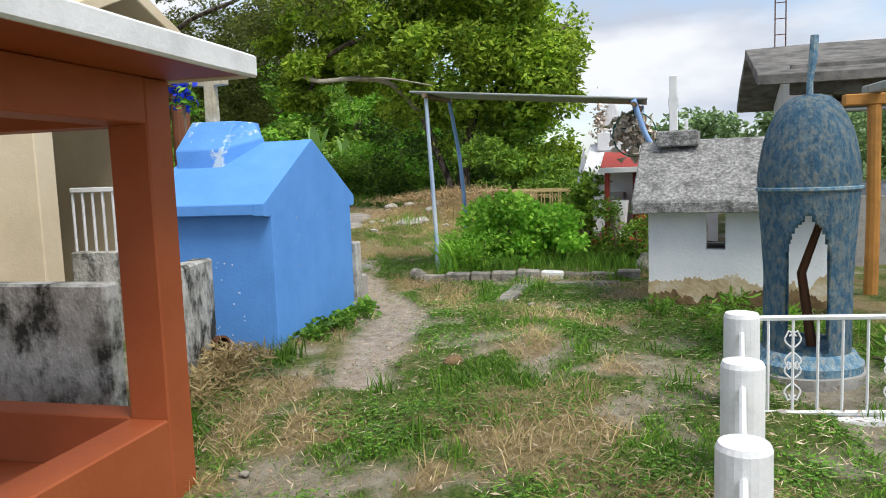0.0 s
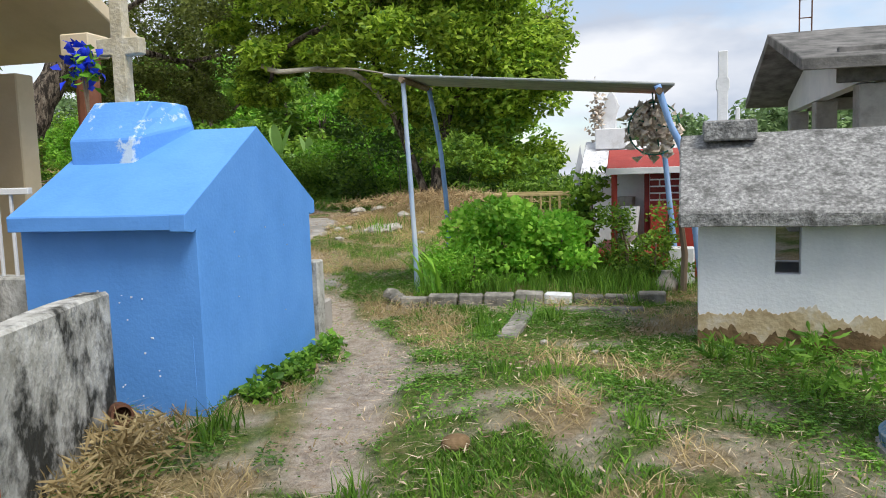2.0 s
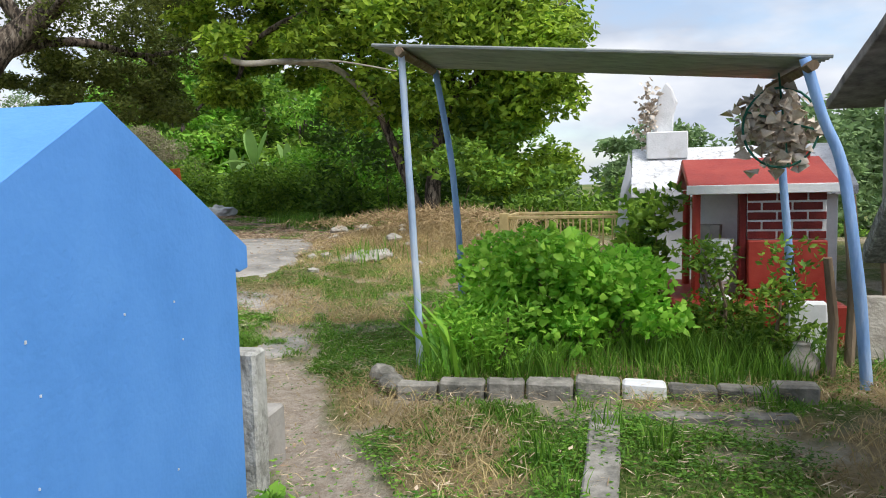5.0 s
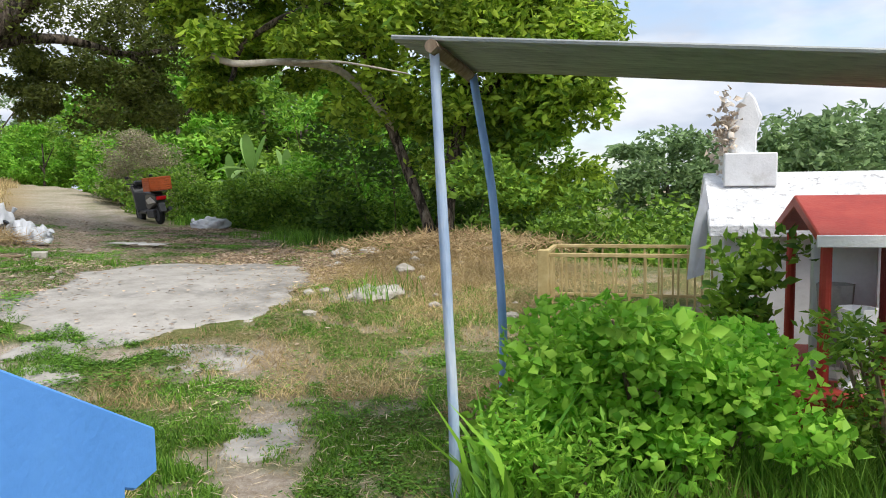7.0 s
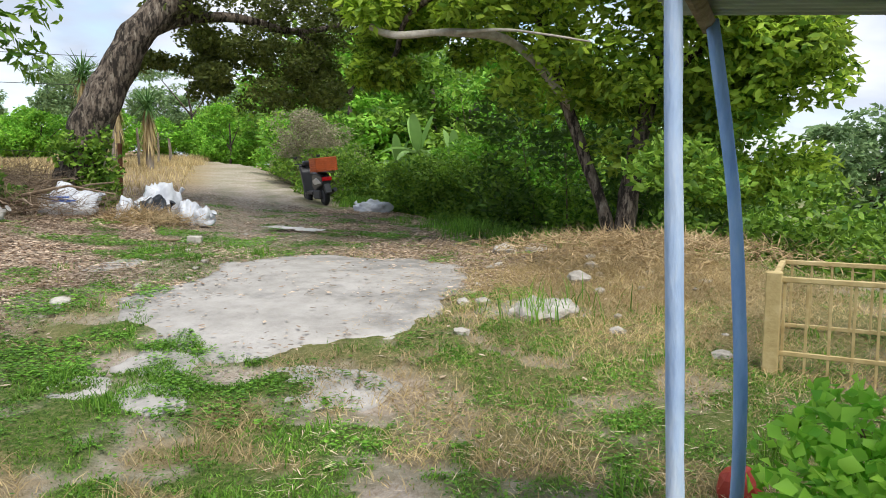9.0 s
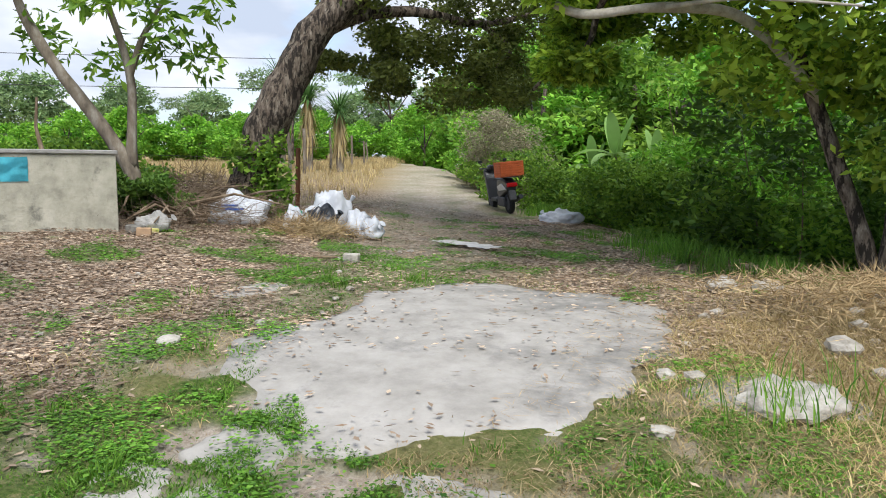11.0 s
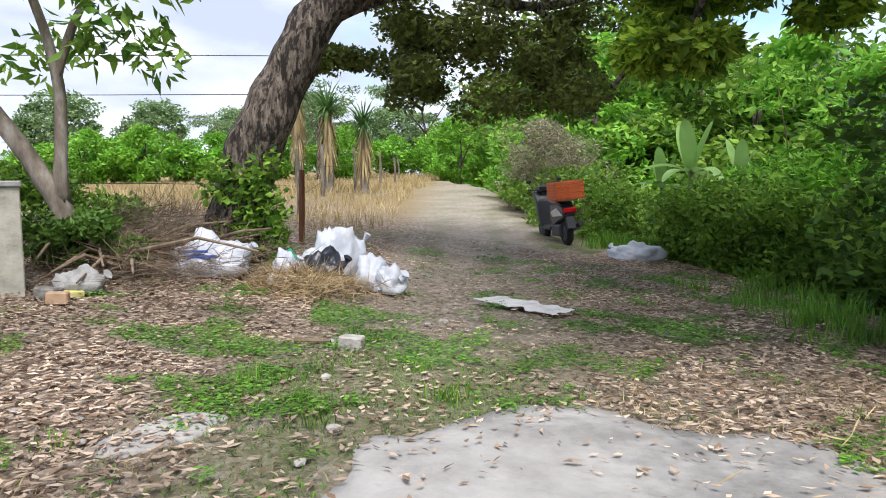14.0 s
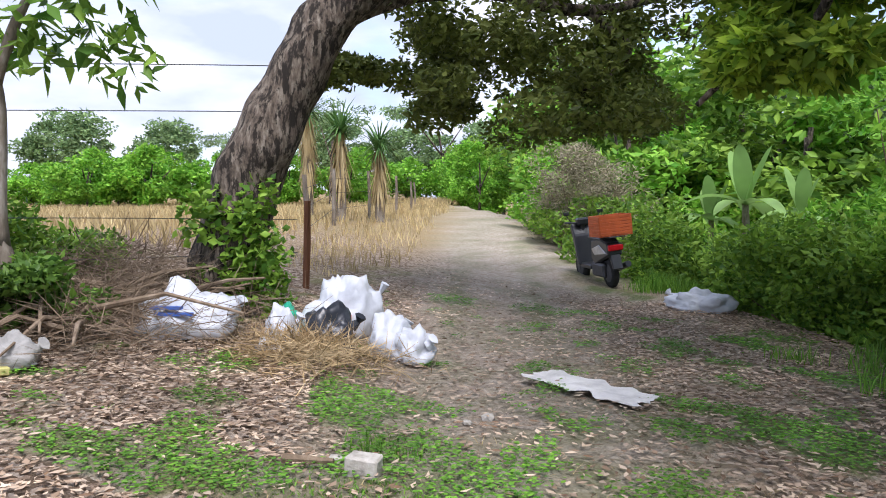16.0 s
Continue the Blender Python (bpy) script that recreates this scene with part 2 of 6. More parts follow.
L_MANGO = leaf_mat("mid_green_leaves", (0.05, 0.13, 0.016), (0.24, 0.38, 0.045))
# sunlight on the crown put into the light yellow-green end of the colour
L_BROAD = leaf_mat("sun_tinted_crown_leaves", (0.065, 0.15, 0.014), (0.42, 0.55, 0.06), 0.45)
L_LIME = leaf_mat("lime_green_leaves", (0.13, 0.35, 0.03), (0.34, 0.58, 0.07), 0.4)
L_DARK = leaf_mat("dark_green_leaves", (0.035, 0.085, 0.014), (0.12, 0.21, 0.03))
# shade of the overhanging crown put into a duller, darker leaf colour
L_CANOPY = leaf_mat("shade_tinted_canopy_leaves", (0.055, 0.075, 0.016), (0.16, 0.19, 0.04), 0.3)
L_BRIGHT = leaf_mat("bright_green_leaves", (0.08, 0.24, 0.018), (0.26, 0.48, 0.05))
L_OLIVE = leaf_mat("olive_leaves", (0.05, 0.06, 0.015), (0.15, 0.15, 0.035))
# haze of distance painted into the leaf colour: paler and greyer green
L_FAR = leaf_mat("haze_tinted_far_leaves", (0.1, 0.17, 0.07), (0.24, 0.34, 0.14))
L_VINE = leaf_mat("dry_vine_tangle", (0.15, 0.14, 0.08), (0.33, 0.29, 0.19), 0.2)
L_GRASS = leaf_mat("grass_blades", (0.05, 0.14, 0.014), (0.18, 0.33, 0.04), 0.3)
L_DRYGRASS = leaf_mat("dry_grass_blades", (0.30, 0.22, 0.10), (0.52, 0.42, 0.22), 0.3)
L_WEED = leaf_mat("low_weed_leaves", (0.035, 0.11, 0.012), (0.15, 0.30, 0.035), 0.25)
L_CLOVER = leaf_mat("clover_leaves", (0.05, 0.14, 0.014), (0.18, 0.36, 0.04), 0.3)
L_CHIP = leaf_mat("cut_dry_stalks", (0.16, 0.11, 0.06), (0.62, 0.52, 0.36), 0.1)
L_LITTER = leaf_mat("fallen_dead_leaves", (0.15, 0.09, 0.05), (0.52, 0.41, 0.3), 0.1)
L_BANANA = leaf_mat("banana_leaves", (0.14, 0.27, 0.06), (0.30, 0.46, 0.14), 0.35, 0.4)
L_YUCCA = leaf_mat("yucca_leaves", (0.05, 0.12, 0.03), (0.13, 0.23, 0.07), 0.2)


# ---- mesh helpers ----
def mesh_ob(name, verts, faces, material, parent=None, label="", smooth=False):
    me = bpy.data.meshes.new(name)
    me.from_pydata([tuple(v) for v in verts], [], faces)
    me.materials.append(material)
    if smooth:
        me.polygons.foreach_set("use_smooth", [True] * len(me.polygons))
    ob = new(name, me)
    if parent:
        ob.parent = parent
    if label:
        ob["label"] = label
    return ob


def part(name, bm, material, parent=None, label="", smooth=False):
    me = bpy.data.meshes.new(name)
    bm.normal_update()
    bm.to_mesh(me)
    bm.free()
    me.materials.append(material)
    if smooth:
        me.polygons.foreach_set("use_smooth", [True] * len(me.polygons))
    ob = new(name, me)
    if parent:
        ob.parent = parent
    if label:
        ob["label"] = label
    return ob


def thing(name, m, label, category, group="", kind=""):
    ob = new(name)
    ob.empty_display_size = 0.1
    ob.matrix_world = m
    return tagged(ob, label, category, group, kind)


def box(x0, y0, z0, x1, y1, z1, bevel=0.008, bm=None, m=None):
    own = bm is None
    b = bmesh.new()
    bmesh.ops.create_cube(b, size=1)
    for v in b.verts:
        v.co = Vector(((x0 + x1) / 2 + v.co.x * (x1 - x0), (y0 + y1) / 2 + v.co.y * (y1 - y0), (z0 + z1) / 2 + v.co.z * (z1 - z0)))
    if bevel:
        bmesh.ops.bevel(b, geom=b.edges[:], offset=bevel, segments=1, affect="EDGES")
    if m is not None:
        b.transform(m)
    if own:
        return b
    me = bpy.data.meshes.new("tmp")
    b.to_mesh(me)
    b.free()
    bm.from_mesh(me)
    bpy.data.meshes.remove(me)
    return bm


def rough(bm, amount, cuts=0, seed=0):
    """Uneven hand-made surfaces: cut finer and shift along noise."""
    if cuts:
        bmesh.ops.subdivide_edges(bm, edges=bm.edges[:], cuts=cuts, use_grid_fill=True)
    for v in bm.verts:
        v.co += noise.noise_vector(v.co * 3.1 + Vector((seed, 0, 0))) * amount + noise.noise_vector(v.co * 11 + Vector((0, seed, 0))) * amount * 0.4
    return bm


def prism(outline, depth, m=None, bevel=0.0):
    """A solid from an outline in the x-z plane, pushed along y."""
    b = bmesh.new()
    vs = [b.verts.new((x, 0, z)) for x, z in outline]
    f = b.faces.new(vs)
    r = bmesh.ops.extrude_face_region(b, geom=[f])
    bmesh.ops.translate(b, verts=[v for v in r["geom"] if isinstance(v, bmesh.types.BMVert)], vec=(0, depth, 0))
    bmesh.ops.recalc_face_normals(b, faces=b.faces[:])
    if bevel:
        bmesh.ops.bevel(b, geom=b.edges[:], offset=bevel, segments=1, affect="EDGES")
    if m is not None:
        b.transform(m)
    return b


def lathe(profile, seg=20, bm=None, m=None):
    b = bm or bmesh.new()
    rings = []
    for r, z in profile:
        ring = []
        for i in range(seg):
            a = 2 * math.pi * i / seg
            v = Vector((r * math.cos(a), r * math.sin(a), z))
            ring.append(b.verts.new(m @ v if m is not None else v))
        rings.append(ring)
    for a, c in zip(rings, rings[1:]):
        for i in range(seg):
            b.faces.new((a[i], a[(i + 1) % seg], c[(i + 1) % seg], c[i]))
    b.faces.new(rings[0][::-1])
    b.faces.new(rings[-1])
    return b


def tube(points, radii, seg=8, bm=None, wobble=0.0):
    """A round limb along points."""
    b = bm or bmesh.new()
    pts = [Vector(p) for p in points]
    rings = []
    side = None
    for i, p in enumerate(pts):
        d = (pts[min(i + 1, len(pts) - 1)] - pts[max(i - 1, 0)]).normalized()
        if side is None:
            side = d.orthogonal().normalized()
        side = (side - d * side.dot(d)).normalized()
        up = d.cross(side)
        ring = []
        for k in range(seg):
            a = 2 * math.pi * k / seg
            r = radii[i] * (1 + wobble * noise.noise(p * 2.3 + Vector((math.cos(a), math.sin(a), 0)) * 1.7))
            ring.append(b.verts.new(p + (side * math.cos(a) + up * math.sin(a)) * r))
        rings.append(ring)
    for a, c in zip(rings, rings[1:]):
        for k in range(seg):
            b.faces.new((a[k], a[(k + 1) % seg], c[(k + 1) % seg], c[k]))
    b.faces.new(rings[0][::-1])
    b.faces.new(rings[-1])
    return b


def curve_pts(points, n):
    """Smooth path through points (Catmull-Rom)."""
    p = [Vector(q) for q in points]
    p = [2 * p[0] - p[1]] + p + [2 * p[-1] - p[-2]]
    out = []
    for i in range(1, len(p) - 2):
        for k in range(n):
            t = k / n
            out.append(0.5 * ((2 * p[i]) + (p[i + 1] - p[i - 1]) * t + (2 * p[i - 1] - 5 * p[i] + 4 * p[i + 1] - p[i + 2]) * t * t + (3 * p[i] - p[i - 1] - 3 * p[i + 1] + p[i + 2]) * t ** 3))
    out.append(p[-2])
    return out


rng = np.random.default_rng(7)


def leaves_mesh(name, centres, length, width, material, parent=None, up=0.0, droop=0.0, fold=0.25, label=""):
    """Many small folded leaves at centres, each its own island of two triangles pairs."""
    n = len(centres)
    c = np.asarray(centres, float)
    d = rng.normal(size=(n, 3))
    d[:, 2] = d[:, 2] * 0.6 + up - droop
    d /= np.linalg.norm(d, axis=1)[:, None]
    s = np.cross(d, rng.normal(size=(n, 3)))
    s /= np.linalg.norm(s, axis=1)[:, None] + 1e-9
    nn = np.cross(d, s)
    k = rng.uniform(0.65, 1.35, (n, 1))
    L, W = length * k, width * k
    a = c
    tip = c + d * L
    lft = c + d * L * 0.45 + s * W * 0.5 + nn * W * fold
    rgt = c + d * L * 0.45 - s * W * 0.5 + nn * W * fold
    v = np.stack([a, rgt, tip, lft], 1).reshape(-1, 3)
    i0 = np.arange(n) * 4
    t1 = np.stack([i0, i0 + 1, i0 + 2], 1)
    t2 = np.stack([i0, i0 + 2, i0 + 3], 1)
    f = np.stack([t1, t2], 1).reshape(-1, 3)
    me = bpy.data.meshes.new(name)
    me.vertices.add(len(v))
    me.vertices.foreach_set("co", v.ravel())
    me.loops.add(f.size)
    me.loops.foreach_set("vertex_index", f.ravel().astype(np.int32))
    me.polygons.add(len(f))
    me.polygons.foreach_set("loop_start", (np.arange(len(f)) * 3).astype(np.int32))
    me.update(calc_edges=True)
    me.materials.append(material)
    ob = new(name, me)
    if parent:
        ob.parent = parent
    if label:
        ob["label"] = label
    return ob


def blob_points(clusters, per):
    """Points in and mostly near the skin of ellipsoid clumps (x, y, z, rx, ry, rz)."""
    out = []
    for cx, cy, cz, rx, ry, rz in clusters:
        q = rng.normal(size=(per, 3))
        q /= np.linalg.norm(q, axis=1)[:, None]
        q *= rng.uniform(0.25, 1.0, (per, 1)) ** 0.45
        out.append(q * (rx, ry, rz) + (cx, cy, cz))
    return np.concatenate(out)


# ---- ground ----
def sm(a):
    a = np.clip(a, 0, 1)
    return a * a * (3 - 2 * a)


def ground_z(x, y):
    x, y = np.asarray(x, float), np.asarray(y, float)
    z = 0.37 + 0.06 * sm((x + 1.0) / 2.0) + 0.42 * sm((y - 9.5) / 6.0)
    z = z + 0.03 * np.clip(-x - 1.5, 0, 5) * sm((y - 8) / 5) + 0.125 * np.clip(-6.8 - x, 0, 8.0) * sm((y - 9) / 5)
    z = z + 0.24 * np.exp(-((x - 0.15) ** 2 / 1.6 + (y - 15.9) ** 2 / 2.2))
    z = z + 0.012 * np.clip(y - 26, 0, 14) + 0.034 * np.clip(y - 40, 0, 60)
    z = z - 0.34 * (1 - sm((y - 1.0) / 5.0)) - 0.05 * sm((x - 1.0) / 1.0) * (1 - sm((y - 4.8) / 1.4))
    edge = x - 0.9 + (y - 17.0) * 0.72
    z = z - 2.4 * sm(edge / 5.0) * sm((y - 14.0) / 4.0) - 0.8 * sm((x - 5) / 8) * sm((y - 13) / 5)
    z = z - 0.05 * np.clip(y - 20, 0, 120) * sm((x - 2) / 12)
    return z


def gz(x, y):
    return float(ground_z(x, y))


# ---- setting: the ground sheet ----
def fbm(x, y, s, seed):
    """Cheap layered value noise on arrays."""
    out = np.zeros_like(x)
    amp, tot = 1.0, 0.0
    for o in range(4):
        g = np.random.default_rng(seed + o).uniform(0, 1, (64, 64))
        fx, fy = x * s * 2 ** o + 17.3 * o, y * s * 2 ** o + 5.1 * o
        ix, iy = np.floor(fx).astype(int), np.floor(fy).astype(int)
        tx, ty = sm(fx - ix), sm(fy - iy)
        a, b = g[ix % 64, iy % 64], g[(ix + 1) % 64, iy % 64]
        c, d = g[ix % 64, (iy + 1) % 64], g[(ix + 1) % 64, (iy + 1) % 64]
        out += amp * ((a * (1 - tx) + b * tx) * (1 - ty) + (c * (1 - tx) + d * tx) * ty)
        tot += amp
        amp *= 0.55
    return out / tot


def seg_dist(x, y, pts):
    best = np.full_like(x, 1e9)
    for (ax, ay), (bx, by) in zip(pts, pts[1:]):
        dx, dy = bx - ax, by - ay
        t = np.clip(((x - ax) * dx + (y - ay) * dy) / (dx * dx + dy * dy), 0, 1)
        best = np.minimum(best, np.hypot(x - ax - t * dx, y - ay - t * dy))
    return best


FOOTPATH = [(-0.55, 4.9), (-0.5, 5.9), (-0.35, 6.7), (-0.75, 7.8), (-0.95, 8.9), (-1.1, 9.6)]
ROAD = [(-4.4, 15.5), (-6.2, 20), (-9.0, 26), (-12.3, 33), (-17.0, 43), (-22, 52), (-30, 66)]


def dirt_mask(x, y):
    """0 grass to 1 bare earth."""
    n = fbm(x, y, 0.9, 3)
    n2 = fbm(x, y, 3.2, 11)
    path = 1 - sm((seg_dist(x, y, FOOTPATH) - 0.14 - 0.3 * (n2 - 0.5)) / 0.16)
    width = 0.75 + 0.02 * y
    d = seg_dist(x, y, ROAD)
    road = (1 - sm((d - width - 1.6 * (n - 0.5)) / 0.8)) * sm((y - 15) / 4)
    tracks = road * (0.35 + 0.65 * sm(np.abs(d - 0.6) / 0.3) * 0.4 + 0.3 * sm((n2 - 0.35) / 0.2))
    bare = sm((n2 * 0.55 + n * 0.45 - 0.50) / 0.12) * 0.75
    litter = litter_mask(x, y)
    for px, py, pr in ((-1.75, 11.85, 0.30), (-3.1, 11.4, 0.16), (-1.3, 10.4, 0.18), (-3.7, 12.0, 0.16), (-2.6, 12.0, 0.12)):
        path = np.maximum(path, 1 - sm((np.hypot(x - px, (y - py) * 1.3) - pr - 0.7 * (n2 - 0.5)) / 0.14))
    return np.clip(np.maximum(np.maximum(path, tracks), np.maximum(bare * (1 - 0.3 * litter), litter * 0.8)), 0, 1)


def weed_patch(x, y):
    """Green patches in the clearing."""
    p = np.zeros_like(x)
    for px, py, rx, ry in ((-5.3, 17.3, 1.1, 0.55), (-4.2, 17.7, 0.8, 0.5), (-6.4, 18.0, 0.8, 0.5), (-4.0, 19.2, 0.9, 0.5), (-6.9, 16.6, 0.9, 0.5), (-5.6, 15.6, 0.7, 0.4), (-5.2, 13.0, 0.7, 0.6), (-4.6, 12.0, 1.2, 0.7), (-8.0, 15.0, 0.8, 0.5), (-3.0, 21.2, 0.9, 0.4), (-6.0, 22.5, 0.5, 0.8)):
        p = np.maximum(p, 1.25 - ((x - px) / rx) ** 2 - ((y - py) / ry) ** 2)
    return sm((p * 0.9 + 4.5 * (fbm(x, y, 2.4, 63) - 0.58)) / 0.7)


def litter_mask(x, y):
    n = fbm(x, y, 0.7, 23)
    m = sm((y - 12.6 - (x + 4) * 0.25 + 3 * (n - 0.5)) / 1.5) * (1 - sm((y - 25) / 4)) * sm((1.0 - x + (n - 0.5) * 3) / 1.5)
    left = sm((-4.2 - x + 2 * (n - 0.5)) / 1.2) * sm((y - 11) / 1.5) * (1 - sm((y - 22) / 3))
    return np.clip(np.maximum(m * 0.85, left), 0, 1) * (1 - weed_patch(x, y) * 0.85) * (0.35 + 0.65 * sm((seg_dist(x, y, ROAD) - 0.6 - (n - 0.5)) / 1.2))


def straw_mask(x, y):
    n = fbm(x, y, 1.1, 31)
    a = np.exp(-((x - 0.2) ** 2 / 3.2 + (y - 14.8) ** 2 / 5.0))
    b = sm((-9 - x) / 2) * sm((y - 20) / 3) + sm((y - 30) / 6) * sm((-8 - x) / 3)
    c = sm((fbm(x, y, 1.7, 57) - 0.50) / 0.08) * 0.75 * (1 - sm((y - 10) / 2) * 0.5)
    return np.clip(np.maximum(np.maximum(a * 1.3, b), c) * (0.5 + n), 0, 1) * sm((seg_dist(x, y, ROAD) - 0.9) / 0.7) * sm((seg_dist(x, y, FOOTPATH) - 0.1) / 0.25)


def axis(lo, hi, flo, fhi, fine, grow=1.16):
    v = list(np.arange(flo, fhi + fine, fine))
    s, c = fine, v[-1]
    while c < hi:
        s *= grow
        c += s
        v.append(c)
    s, c = fine, v[0]
    while c > lo:
        s *= grow
        c -= s
        v.insert(0, c)
    return np.array(v)


gx, gy = axis(-400, 400, -9.5, 4.0, 0.06), axis(-60, 900, 1.0, 24.0, 0.06)
GX, GY = np.meshgrid(gx, gy)
near = np.exp(-np.maximum(0, np.hypot(GX + 2, GY - 11) - 16) / 12)
GZ = ground_z(GX, GY) + near * (0.05 * (fbm(GX, GY, 0.8, 5) - 0.5) + 0.05 * (fbm(GX, GY, 4.0, 6) - 0.5) - 0.03 * dirt_mask(GX, GY))
ny, nx = GX.shape
gverts = np.stack([GX, GY, GZ], -1).reshape(-1, 3)
ii = (np.arange(ny - 1)[:, None] * nx + np.arange(nx - 1)[None, :]).ravel()
gfaces = np.stack([ii, ii + 1, ii + nx + 1, ii + nx], 1)
gme = bpy.data.meshes.new("ground")
gme.vertices.add(len(gverts))
gme.vertices.foreach_set("co", gverts.ravel())
gme.loops.add(gfaces.size)
gme.loops.foreach_set("vertex_index", gfaces.ravel().astype(np.int32))
gme.polygons.add(len(gfaces))
gme.polygons.foreach_set("loop_start", (np.arange(len(gfaces)) * 4).astype(np.int32))
gme.polygons.foreach_set("use_smooth", [True] * len(gfaces))
gme.update(calc_edges=True)
for key, values in (("earth", dirt_mask(GX, GY)), ("litter", litter_mask(GX, GY)), ("straw", straw_mask(GX, GY))):
    at = gme.attributes.new(key, "FLOAT", "POINT")
    at.data.foreach_set("value", values.ravel().astype(np.float32))


def ground_material():
    m = bpy.data.materials.new("grass_and_earth")
    m.use_nodes = True
    n, l = m.node_tree.nodes, m.node_tree.links
    p = n["Principled BSDF"]
    p.inputs["Roughness"].default_value = 0.95
    p.inputs["Specular IOR Level"].default_value = 0.15
    tc = n.new("ShaderNodeTexCoord")

    def tex(scale, detail=6, r=0.65):
        t = n.new("ShaderNodeTexNoise")
        t.inputs["Scale"].default_value, t.inputs["Detail"].default_value, t.inputs["Roughness"].default_value = scale, detail, r
        l.new(tc.outputs["Object"], t.inputs["Vector"])
        return t.outputs[0]

    def ramp(src, *stops):
        r = n.new("ShaderNodeValToRGB")
        e = r.color_ramp.elements
        e[0].position, e[0].color = stops[0][0], (*stops[0][1], 1)
        e[1].position, e[1].color = stops[-1][0], (*stops[-1][1], 1)
        for q, c in stops[1:-1]:
            e.new(q).color = (*c, 1)
        l.new(src, r.inputs[0])
        return r.outputs[0]

    def mix(f, a, b):
        x = n.new("ShaderNodeMixRGB")
        l.new(f, x.inputs[0])
        l.new(a, x.inputs[1])
        l.new(b, x.inputs[2])
        return x.outputs[0]

    def attr(key):
        a = n.new("ShaderNodeAttribute")
        a.attribute_name = key
        return a.outputs["Fac"]

    grass = ramp(tex(24, 10, 0.8), (0.34, (0.03, 0.06, 0.012)), (0.5, (0.10, 0.16, 0.03)), (0.66, (0.30, 0.25, 0.13)))
    earth = ramp(tex(9, 12, 0.85), (0.28, (0.16, 0.12, 0.085)), (0.45, (0.42, 0.345, 0.275)), (0.66, (0.66, 0.59, 0.51)))
    straw = ramp(tex(22), (0.3, (0.22, 0.155, 0.075)), (0.7, (0.46, 0.36, 0.20)))
    vor = n.new("ShaderNodeTexVoronoi")
    vor.inputs["Scale"].default_value = 26
    l.new(tc.outputs["Object"], vor.inputs["Vector"])
    sep = n.new("ShaderNodeSeparateColor")
    l.new(vor.outputs["Color"], sep.inputs[0])
    lit = ramp(sep.outputs[0], (0.0, (0.10, 0.07, 0.045)), (0.5, (0.29, 0.21, 0.15)), (1.0, (0.50, 0.42, 0.34)))
    c = mix(attr("earth"), grass, earth)
    c = mix(attr("straw"), c, straw)
    c = mix(attr("litter"), c, lit)
    l.new(c, p.inputs["Base Color"])
    b = n.new("ShaderNodeBump")
    b.inputs["Strength"].default_value, b.inputs["Distance"].default_value = 1.0, 0.04
    l.new(tex(38, 8, 0.7), b.inputs["Height"])
    l.new(b.outputs[0], p.inputs["Normal"])
    return m


gme.materials.append(ground_material())
tagged(new("ground", gme), "uneven ground of grass, bare earth and fallen leaves", "ground", kind="structure")


# ---- the burial plots ----
YAW = -14.5


